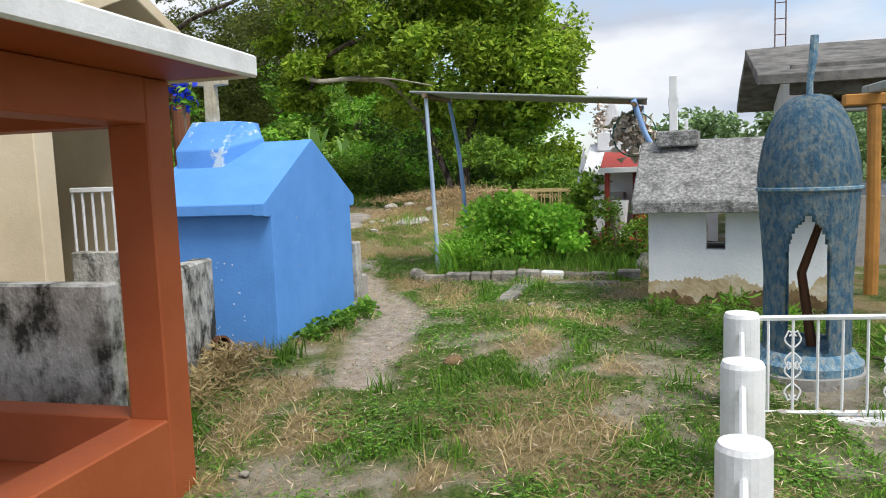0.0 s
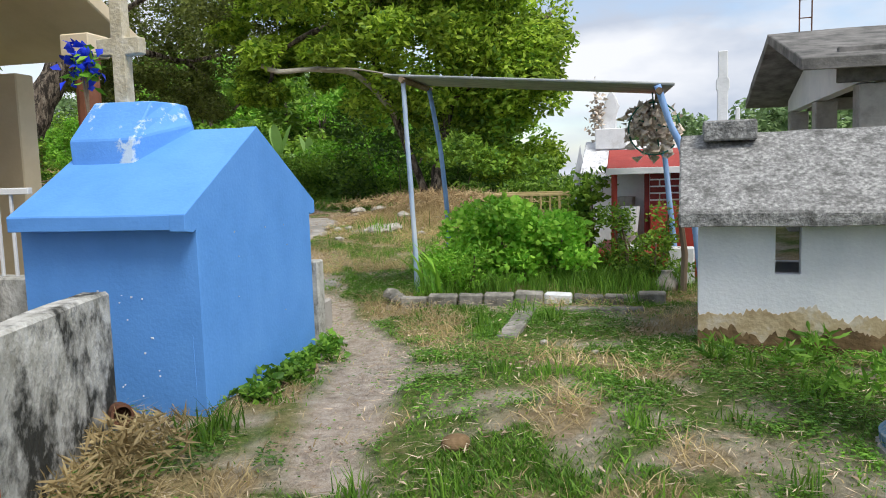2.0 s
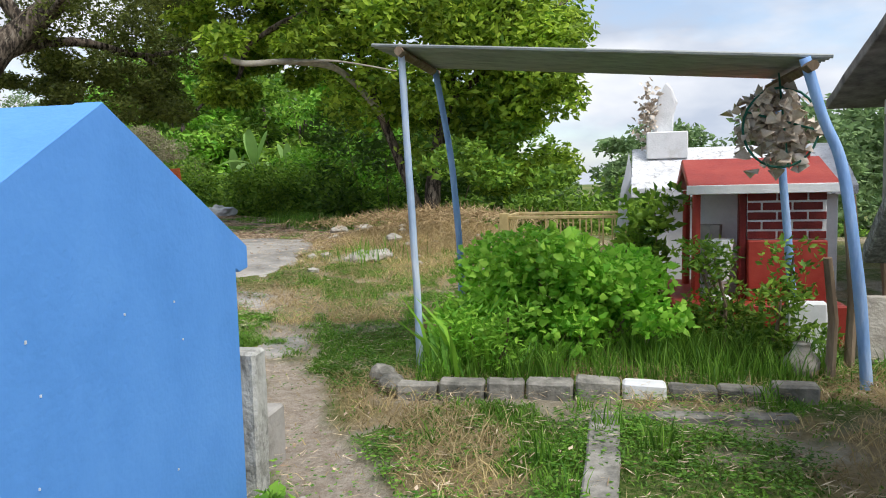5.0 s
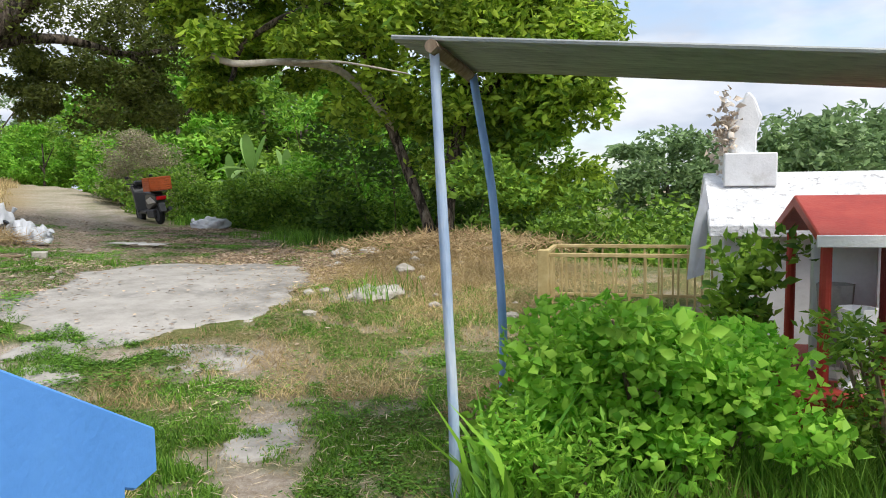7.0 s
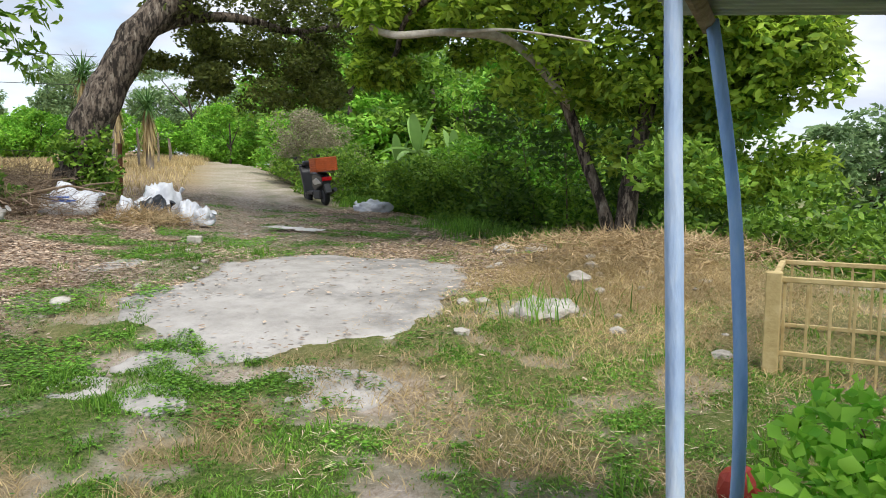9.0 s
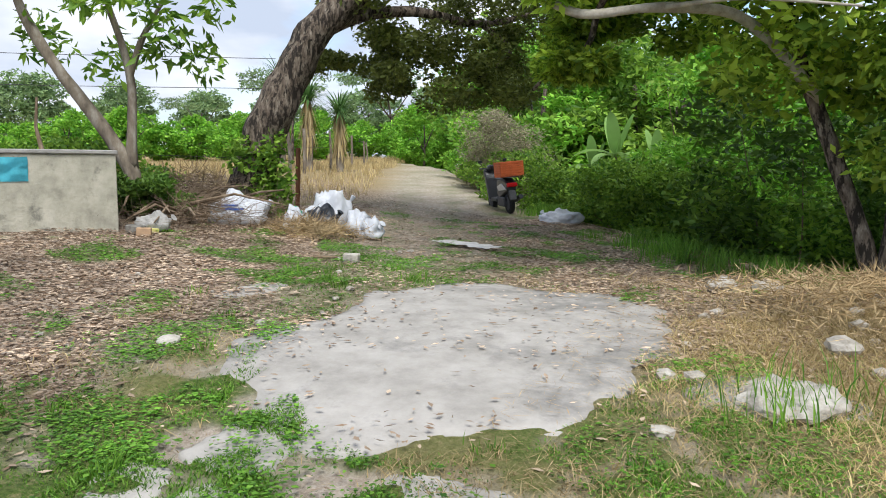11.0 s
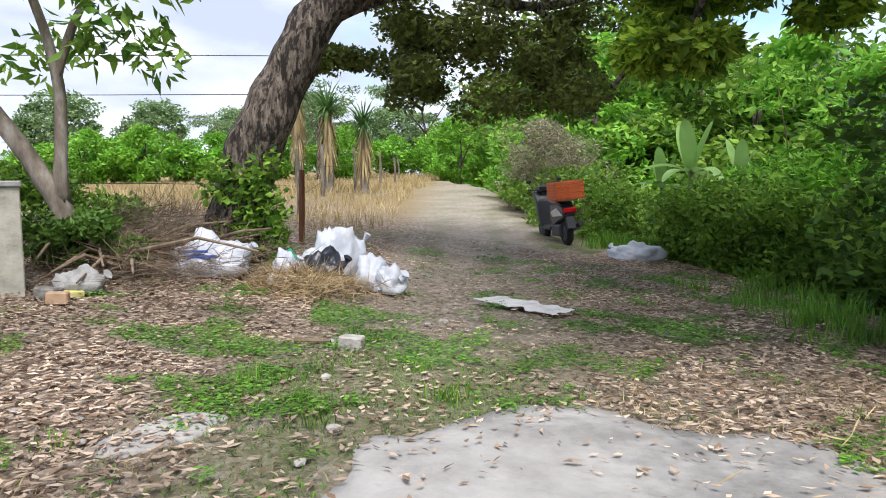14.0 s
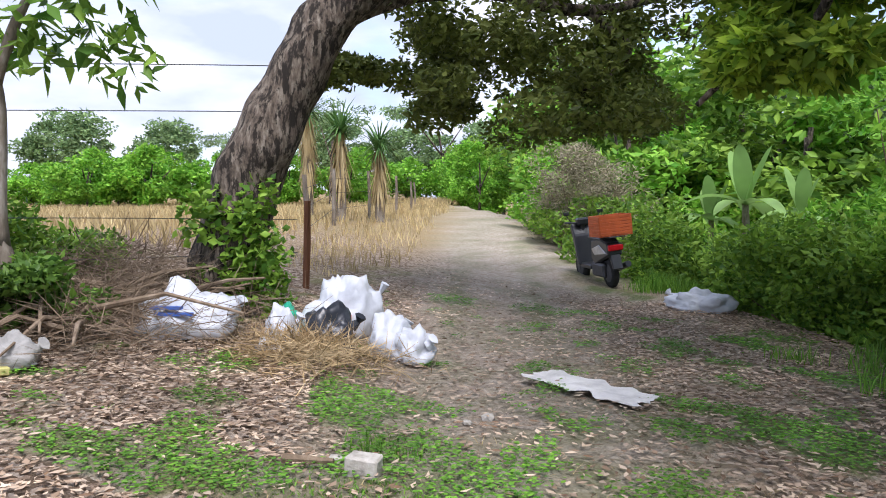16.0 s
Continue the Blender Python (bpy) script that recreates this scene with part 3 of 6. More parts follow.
def blue_tomb():
    t = thing("blue_tomb", pose(-1.26, 5.59, 0.30, 0, 0, YAW), "bright blue painted house-shaped concrete tomb beside the footpath", "tomb")
    W, D, E, A = 1.02, 1.53, 1.12, 1.63
    out = [(0, -0.1), (D, -0.1), (D, E), (D / 2, A - 0.03), (0, E)]
    body = prism([(y, z) for y, z in out], W, pose(0, 0, 0, 0, 0, 90))
    body.transform(Matrix.Translation((-0.055, 0, 0)))
    part("body", rough(body, 0.004, 5, 2), M_BLUE, t)
    face = [(0, -0.1), (D, -0.1), (D, 1.065), (D + 0.03, 1.05), (D + 0.105, 1.06), (D + 0.105, 1.15), (D / 2, A + 0.014), (-0.105, 1.15), (-0.105, 1.06), (-0.03, 1.05), (0, 1.065)]
    part("gable_face", prism(face, 0.09, pose(0.003, 0, 0, 0, 0, 90), 0.004), M_BLUE, t)
    # roof slabs with a lip over the long sides, flush with the gable
    for sgn in (0, 1):
        y0, y1 = (-0.10, D / 2) if sgn == 0 else (D + 0.10, D / 2)
        o = [(y0, 1.065), (y0, 1.15), (y1, A + 0.012), (y1, A - 0.09)]
        b = prism(o, W, pose(-0.058, 0, 0, 0, 0, 90), 0.006)
        part("roof_slab", rough(b, 0.006, 4, 5 + sgn), M_BLUE, t)
    b = bmesh.new()
    base = [(-1.03, 0.40, 1.36), (-0.62, 0.40, 1.36), (-0.42, 0.76, 1.58), (-0.62, 1.14, 1.36), (-1.03, 1.14, 1.36), (-1.06, 0.76, 1.58)]
    mid = [(-1.05, 0.41, 1.58), (-0.61, 0.41, 1.58), (-0.43, 0.76, 1.67), (-0.61, 1.13, 1.58), (-1.05, 1.13, 1.58), (-1.07, 0.76, 1.67)]
    top = [(-1.00, 0.60, 1.82), (-0.60, 0.60, 1.815), (-0.54, 0.78, 1.81), (-0.60, 1.00, 1.815), (-1.00, 1.00, 1.82), (-1.02, 0.78, 1.82)]
    rings = [[b.verts.new(v) for v in r] for r in (base, mid, top)]
    for r0, r1 in zip(rings, rings[1:]):
        for i in range(6):
            b.faces.new((r0[i], r0[(i + 1) % 6], r1[(i + 1) % 6], r1[i]))
    b.faces.new(rings[2])
    bmesh.ops.recalc_face_normals(b, faces=b.faces[:])
    bmesh.ops.bevel(b, geom=b.edges[:], offset=0.008, segments=1, affect="EDGES")
    part("cross_pedestal", rough(b, 0.003, 1, 3), M_BLUEWORN, t, "blue pedestal with paint worn to white")
    b = prism([(-0.05, 0), (0.05, 0), (0.048, 0.34), (0.155, 0.345), (0.155, 0.45), (0.048, 0.45), (0.045, 0.70), (-0.045, 0.70), (-0.048, 0.45), (-0.155, 0.45), (-0.155, 0.345), (-0.048, 0.34)], 0.08, pose(-0.95, 0.80, 1.80), 0.006)
    part("cross", rough(b, 0.003, 1), mat("ochre_limestone", (0.50, 0.44, 0.31), (0.36, 0.31, 0.21), (0.62, 0.57, 0.46), 9, 0.9, 0.5, 40), t, "pale worn stone cross")
    # chips in the paint
    for i in range(7):
        y, z, s = random.uniform(0.1, 1.3), random.uniform(0.15, 1.1), random.uniform(0.003, 0.005)
        part("paint_chip", box(0.002, y, z, 0.0065, y + s, z + s * 1.8, 0), M_WHITEPAINT, t)
    for i in range(14):
        x, z, s = random.uniform(-0.75, -0.2), random.uniform(0.15, 0.75), random.uniform(0.004, 0.010)
        part("paint_chip", box(x, -0.0065, z, x + s, -0.002, z + s, 0), M_WHITEPAINT, t)


blue_tomb()


def bouquet(name, m, material, label, n, r, h):
    t = thing(name, m, label, "flowers")
    pts = rng.normal(size=(n, 3)) * (r, r, h) + (0, 0, h)
    leaves_mesh("petals", pts, 0.07, 0.06, material, t)["kind"] = "stuff"
    g = rng.normal(size=(60, 3)) * (r, r, h * 0.8) + (0, 0, h * 0.4)
    leaves_mesh("greens", g, 0.09, 0.03, L_BRIGHT, t)["kind"] = "stuff"
    b = bmesh.new()
    for k in range(5):
        tube([(0, 0, -0.32), (random.uniform(-r, r), random.uniform(-r, r), h)], [0.006, 0.004], 5, b)
    part("stem_mass", b, M_WOOD, t)["kind"] = "stuff"


bouquet("flower_bunch", pose(-2.2, 6.62, 2.34), M_FLOWERBLUE, "blue paper flowers tied to the stone cross", 90, 0.05, 0.07)


def low_wall():
    t = thing("enclosure_wall", pose(0, 0, 0), "low mould-blackened limewashed concrete enclosure wall", "wall")
    g = gz(-1.7, 4.9)
    part("side_wall", rough(box(-1.80, 4.30, g - 0.15, -1.66, 5.42, 1.08, 0.015), 0.008, 5, 1), M_MOULDY, t)
    b = box(0, 0, g - 0.2, 2.6, 0.13, 1.08, 0.015)
    b.transform(pose(-1.82, 4.28, 0, 0, 0, 165))
    part("front_wall", rough(b, 0.008, 5, 2), M_MOULDY, t)
    b = lathe([(0.05, 0), (0.055, 0.02), (0.055, 0.16), (0.04, 0.16), (0.04, 0.02)], 14, m=pose(-1.64, 5.36, g + 0.14, 80, 0, 30))
    part("drain_pipe", b, M_RUST, t, "rusty brown pipe stub")


low_wall()


def shelter():
    """Terracotta shelter over a sunken grave."""
    t = thing("terracotta_shelter", pose(-1.19, 3.54, 0.38, 0, 0, -13), "terracotta painted grave shelter with a white-edged slab roof", "shelter")
    part("pillar", rough(box(-0.20, -0.18, -0.5, 0, 0, 1.70, 0.008), 0.002, 3), M_ORANGE, t)
    part("pillar", box(-2.2, -0.18, -0.5, -2.0, 0, 1.70, 0.006), M_ORANGE, t)
    part("side_beam", box(-0.2, -2.6, 1.50, 0.0, -0.183, 1.70, 0.006), M_ORANGE, t)
    part("side_parapet", rough(box(-0.2, -2.6, -0.5, 0.0, -0.183, 0.19, 0.008), 0.002, 4), M_ORANGE, t)
    part("back_parapet", box(-1.997, -0.18, -0.5, -0.203, -0.02, 0.19, 0.006), M_ORANGE, t)
    part("back_beam", box(-1.997, -0.18, 1.50, -0.203, -0.02, 1.70, 0.006), M_ORANGE, t)
    part("grave_floor", box(-1.99, -2.6, -0.15, -0.21, -0.19, -0.05, 0), M_ORANGE, t)
    part("roof_slab", rough(box(-2.5, -2.8, 1.702, 0.385, 0.02, 1.76, 0.012), 0.005, 6, 4), M_ORANGE, t)
    part("white_edge", rough(box(0.388, -2.8, 1.69, 0.42, 0.05, 1.79, 0.01), 0.006, 6, 4), M_WHITEPAINT, t, "chipped white roof edge")
    part("white_edge", rough(box(-2.5, 0.023, 1.69, 0.386, 0.05, 1.79, 0.01), 0.006, 6, 4), M_WHITEPAINT, t, "chipped white roof edge")
    part("roof_top", rough(box(-2.49, -2.79, 1.762, 0.384, 0.02, 1.785, 0.004), 0.004, 5, 2), M_WHITEPAINT, t, "flaking white roof top")


shelter()


def cream_chapel():
    t = thing("cream_chapel", pose(-3.22, 6.1, 0.35, 0, 0, YAW), "cream painted burial chapel with brown porch pillars", "tomb")
    part("side_wall", box(-2.6, -0.2, 0, 0.16, 0.0, 2.2, 0.01), M_CREAM, t)
    part("end_wall", box(-2.6, 0.003, 0, -2.4, 2.0, 2.2, 0.01), M_CREAM, t)
    part("back_wall", box(-2.397, 1.8, 0, -0.6, 2.0, 2.2, 0.01), M_CREAM, t)
    part("porch_base", rough(box(0.0, 0.25, 0, 0.75, 0.4, 0.72, 0.01), 0.006, 4, 2), M_MOULDY, t)
    part("pillar", lathe([(0.09, 0), (0.09, 0.03), (0.085, 0.05), (0.085, 2.1), (0.1, 2.12), (0.1, 2.2)], 14, m=pose(0.38, 1.4, 0)), M_BROWNPAINT, t)
    part("capital", box(0.26, 1.28, 2.2, 0.50, 1.52, 2.36, 0.01), M_CREAM, t)
    part("roof", prism([(-0.35, 2.2), (1.0, 2.8), (2.35, 2.2), (2.35, 2.32), (1.0, 2.93), (-0.35, 2.32)], 3.0, pose(0.25, 0, 0.16, 0, 0, 90), 0.01), M_CREAM, t)
    rail = thing("white_railing", pose(-3.22, 6.1, 0.35, 0, 0, YAW), "white painted iron railing on a mouldy base wall", "railing")
    for k in range(7):
        part("bar", box(0.0 + k * 0.1, 0.31, 0.72, 0.018 + k * 0.1, 0.33, 1.22, 0.003), M_WHITEPAINT, rail)
    part("top_rail", box(0.0, 0.3, 1.22, 0.75, 0.34, 1.26, 0.004), M_WHITEPAINT, rail)


cream_chapel()


def white_tomb():
    t = thing("white_tomb", pose(1.72, 6.36, 0.36, 0, 0, -21), "limewashed house-shaped tomb with a grey weathered roof and stained base", "tomb")
    W, D, E, A = 1.35, 1.25, 0.97, 1.44
    # walls, with the open niche through the front
    part("front_wall", box(0, 0, -0.12, 0.456, 0.1, E, 0), M_WTOMB, t)
    part("front_wall", box(0.604, 0, -0.12, W, 0.1, E, 0), M_WTOMB, t)
    part("niche_sill", box(0.456, 0, -0.12, 0.604, 0.1, 0.56, 0), M_WTOMB, t)
    part("back_wall", box(0, D - 0.1, -0.12, W, D, 0.5, 0.006), M_WTOMB, t)
    part("side_wall", prism([(0.102, -0.12), (D - 0.102, -0.12), (D - 0.102, E), (D / 2, A - 0.12), (0.102, E)], 0.1, pose(0.1, 0, 0, 0, 0, 90)), M_WTOMB, t)
    part("side_wall", prism([(0.102, -0.12), (D - 0.102, -0.12), (D - 0.102, E), (D / 2, A - 0.12), (0.102, E)], 0.1, pose(W, 0, 0, 0, 0, 90)), M_WTOMB, t)
    for sgn in (0, 1):
        y0, y1 = (-0.16, D / 2) if sgn == 0 else (D + 0.16, D / 2)
        slope = (A - E - 0.06) / (D / 2)
        z0 = E - 0.16 * slope
        b = prism([(y0, z0), (y0, z0 + 0.10), (y1, A + 0.04), (y1, A - 0.05)], W + 0.25, pose(W + 0.13, 0, 0, 0, 0, 90), 0.012)
        part("roof_slab", rough(b, 0.012, 5, 8 + sgn), M_ROOFGREY, t)
    part("cross_base", rough(box(0.03, 0.43, A - 0.02, 0.38, 0.83, A + 0.12, 0.012), 0.008, 3, 1), M_ROOFGREY, t)
    b = prism([(-0.035, 0), (0.035, 0), (0.035, 0.22), (0.045, 0.24), (0.045, 0.3), (0.032, 0.32), (0.032, 0.5), (-0.032, 0.5), (-0.032, 0.32), (-0.045, 0.3), (-0.045, 0.24), (-0.035, 0.22)], 0.06, pose(0.16, 0.6, A + 0.11), 0.005)
    part("cross", b, M_WHITEPAINT, t, "white painted broken cross")
    part("finial", box(0.25, 0.7, A + 0.11, 0.28, 0.74, A + 0.22, 0.005), M_WHITEPAINT, t)
    # flaked base coat and damp band, thin layers on the wall foot
    for (z0, z1, dep, mm, sd) in ((-0.12, 0.19, 0.012, M_EARTHSTAIN, 3), (0.12, 0.31, 0.006, M_TANSTAIN, 9)):
        n = 120
        tops = [z1 + 0.12 * noise.noise(Vector((k * 0.045, sd, 0))) + 0.06 * noise.noise(Vector((k * 0.19, sd, 2))) + 0.03 * noise.noise(Vector((k * 0.6, sd, 4))) for k in range(n)]
        vs, fs = [], []
        for k in range(n):
            x = -0.004 + (W + 0.008) * k / (n - 1)
            vs += [(x, -dep, z0), (x, -dep, tops[k]), (x, 0.001, tops[k])]
        for k in range(n - 1):
            a = k * 3
            fs += [(a, a + 3, a + 4, a + 1), (a + 1, a + 4, a + 5, a + 2)]
        mesh_ob("wall_foot", vs, fs, mm, t, "flaking stained wall foot")


white_tomb()


def bullet_shrine():
    t = thing("bullet_shrine", pose(2.25, 4.70, 0.36, 0, 0, -26) @ Matrix.Scale(1.13, 4), "worn blue-green cement shrine shaped like a bullet with pointed openings", "shrine")
    seg, prof = 96, []
    for k in range(58):
        z = 0.04 + k * 0.0162
        r = 0.222 + 0.028 * max(0.0, (z - 0.45) / 0.5)
        prof.append((r, z))
    top0 = prof[-1][1]
    for k in range(1, 15):
        a = k / 14
        prof.append((0.25 * math.cos(a * math.pi / 2 * 0.97) ** 0.85 + 0.006, top0 + 0.50 * math.sin(a * math.pi / 2)))
    b = bmesh.new()
    rings = []
    for r, z in prof:
        rings.append([b.verts.new((r * math.cos(2 * math.pi * i / seg), r * math.sin(2 * math.pi * i / seg), z)) for i in range(seg)])
    for j in range(len(rings) - 1):
        z = (prof[j][1] + prof[j + 1][1]) / 2
        for i in range(seg):
            a = (2 * math.pi * (i + 0.5) / seg)
            hole = False
            for c in (0.5, 1.5):
                da = abs((a - c * math.pi + math.pi) % (2 * math.pi) - math.pi) * 0.23
                half = 0.10 if z < 0.62 else 0.10 * max(0, 1 - ((z - 0.62) / 0.22) ** 1.7)
                if 0.12 < z and da < half:
                    hole = True
            if not hole:
                b.faces.new((rings[j][i], rings[j][(i + 1) % seg], rings[j + 1][(i + 1) % seg], rings[j + 1][i]))
    b.faces.new(rings[-1])
    bmesh.ops.solidify(b, geom=b.faces[:], thickness=0.04)
    part("shell", rough(b, 0.006, 0, 5), M_SHRINE, t, smooth=True)
    ring = lathe([(0.258, 0.955), (0.264, 0.96), (0.264, 0.972), (0.256, 0.977)], 40)
    part("band", ring, M_SHRINE, t)
    part("base_ring", lathe([(0.28, -0.02), (0.285, 0.03), (0.262, 0.05), (0.245, 0.08), (0.23, 0.09)], 36), M_SHRINE, t)
    part("plinth", rough(lathe([(0.30, -0.25), (0.30, -0.02), (0.28, -0.015)], 30), 0.01), M_PEDESTAL, t)
    part("finial", tube([(0, 0, 1.42), (0.0, 0, 1.54), (0.015, 0.0, 1.66), (0.02, 0, 1.77)], [0.018, 0.016, 0.022, 0.02], 8), M_SHRINE, t)
    part("niche_post", tube([(0.03, 0.03, 0.05), (-0.03, 0.02, 0.5), (0.08, 0.0, 0.85)], [0.028, 0.024, 0.02], 7, wobble=0.3), M_REDWOOD, t, "bent reddish stick inside")


bullet_shrine()


def post_fence():
    t = thing("white_fence", pose(0, 0, 0), "white painted fence of round concrete posts and iron rails", "fence")
    spots = [(1.00, 2.53, 0.70), (1.30, 3.30, 0.765), (1.60, 4.07, 0.82), (0.70, 1.76, 0.63), (0.40, 0.99, 0.56)]
    for x, y, top in spots:
        g = gz(x, y) - 0.1
        part("post", rough(lathe([(0.092, g - 0.1), (0.092, top - 0.02), (0.083, top)], 22, m=pose(x, y, 0)), 0.003), M_WHITEPAINT, t)
    for (a, b2) in ((0, 1), (1, 2), (0, 3), (3, 4)):
        (x0, y0, z0), (x1, y1, z1) = spots[a], spots[b2]
        part("rail", tube([(x0, y0, z0 - 0.09), (x1, y1, z1 - 0.09)], [0.014, 0.014], 6), M_WHITEPAINT, t)
        for k in range(1, 4):
            f = k / 4
            x, y, z = x0 + (x1 - x0) * f, y0 + (y1 - y0) * f, z0 + (z1 - z0) * f - 0.09
            part("bar", tube([(x, y, z), (x, y, z - 0.3)], [0.009, 0.009], 5), M_WHITEPAINT, t)
    dx, dy = 0.968, -0.10
    for z in (0.79, 0.27):
        part("rail", tube([(1.6, 4.07, z), (1.6 + 1.6 * dx, 4.07 + 1.6 * dy, z)], [0.016, 0.016], 6), M_WHITEPAINT, t)
    for k in range(12):
        x, y = 1.6 + (0.14 + k * 0.13) * dx, 4.07 + (0.14 + k * 0.13) * dy
        if k % 4 == 1:
            for sg in (-1, 1):
                for zz, s2 in ((0.70, 1), (0.53, -1), (0.53, 1), (0.36, -1)):
                    pts = [(x + sg * (0.008 + 0.035 * math.sin(q * 0.9)) * dx, y + sg * (0.008 + 0.035 * math.sin(q * 0.9)) * dy, zz - s2 * 0.07 + s2 * (0.075 * q / 3.0) if q < 3 else zz - s2 * 0.07 + s2 * (0.09 - 0.02 * (q - 3))) for q in np.arange(0, 4.6, 0.5)]
                    part("scroll", tube(pts, [0.005] * len(pts), 5), M_WHITEPAINT, t)
        part("bar", tube([(x, y, 0.27), (x, y, 0.79)], [0.008, 0.008], 5), M_WHITEPAINT, t)
    b = box(0, -0.06, 0.0, 1.6, 0.06, 0.25, 0.01)
    b.transform(pose(1.66, 4.07, 0, 0, 0, -6))
    part("base_wall", rough(b, 0.006, 4), M_WHITEPAINT, t)


post_fence()


def big_mausoleum():
    t = thing("concrete_mausoleum", pose(3.94, 8.67, 0.5, 0, 0, -18.5), "open concrete mausoleum with blackened gable roof and grey pillars", "mausoleum")
    D, E, A, L = 4.06, 2.03, 2.56, 4.5
    for sgn in (0, 1):
        y0, y1 = (-0.3, D / 2) if sgn == 0 else (D + 0.3, D / 2)
        slope = (A - E) / (D / 2)
        z0 = E - 0.3 * slope
        b = prism([(y0, z0), (y0, z0 + 0.12), (y1, A + 0.12), (y1, A)], L + 0.7, pose(L + 0.35, 0, 0, 0, 0, 90), 0.01)
        part("roof_slab", rough(b, 0.012, 5, 3 + sgn), M_DARKROOF, t)
    part("gable", prism([(0.0, E - 0.18), (D, E - 0.18), (D, E - 0.02), (D / 2, A - 0.02), (0, E - 0.02)], 0.14, pose(0.34, 0, 0, 0, 0, 90)), M_WTOMB, t)
    for x, y in ((0.2, 0.0), (0.2, D - 0.24), (L - 0.4, 0.0), (L - 0.4, D - 0.24), (0.2, D / 2)):
        part("column", box(x, y, -0.3, x + 0.24, y + 0.24, E - 0.19, 0.012), M_PEDESTAL, t)
    part("beam", rough(box(0.0, -0.06, E - 0.18, L, 0.0, E + 0.16, 0.01), 0.006, 4), M_DARKROOF, t)
    part("beam", box(0.45, 0.0, E - 0.18, L, 0.2, E - 0.02, 0.01), M_PEDESTAL, t)
    part("beam", box(0.45, D - 0.2, E - 0.18, L, D, E - 0.02, 0.01), M_PEDESTAL, t)
    part("low_wall", box(0.46, 0.03, -0.3, L - 0.42, 0.18, 0.7, 0.01), M_PEDESTAL, t)
    part("raised_grave", box(1.0, 0.8, -0.3, 3.6, 2.6, 0.8, 0.03), M_WHITEPAINT, t)
    part("pipe_rail", tube([(0.45, -0.1, E - 0.38), (L, -0.1, E - 0.38)], [0.02, 0.02], 8), M_TIN, t)
    for k in range(4):
        x = 1.1 + k * 0.5
        part("bowl", lathe([(0.09, 0), (0.16, 0.05), (0.2, 0.14), (0.19, 0.15), (0.14, 0.07)], 16, m=pose(x, -0.14, E - 0.14)), M_BROWNPAINT, t)
    lad = thing("antenna_mast", pose(4.80, 10.85, 3.12, 0, 0, -18), "thin metal lattice mast rising behind the roof", "mast")
    for x in (-0.07, 0.07):
        part("upright", tube([(x, 0, 0), (x, 0, 0.85)], [0.009, 0.009], 5), M_RUST, lad)
    for k in range(4):
        part("rung", tube([(-0.07, 0, 0.05 + k * 0.22), (0.07, 0, 0.05 + k * 0.22)], [0.007, 0.007], 5), M_RUST, lad)


big_mausoleum()


def ochre_canopy():
    t = thing("ochre_canopy", pose(3.55, 5.55, 0.35, 0, 0, -10), "ochre painted timber canopy over a grave", "canopy")
    for x, y in ((0, 0), (1.5, 0), (0, 1.1), (1.5, 1.1)):
        part("post", tube([(x, y, -0.2), (x + 0.01, y, 0.8), (x, y, 1.72)], [0.06, 0.055, 0.055], 10), M_ORANGEPOST, t)
    for y in (0, 1.1):
        part("beam", box(-0.25, y - 0.05, 1.722, 1.8, y + 0.05, 1.82, 0.01), M_ORANGEPOST, t)
    for x in (0, 0.75, 1.5):
        part("rafter", box(x - 0.04, -0.2, 1.822, x + 0.04, 1.3, 1.9, 0.01), M_TIN, t)


ochre_canopy()


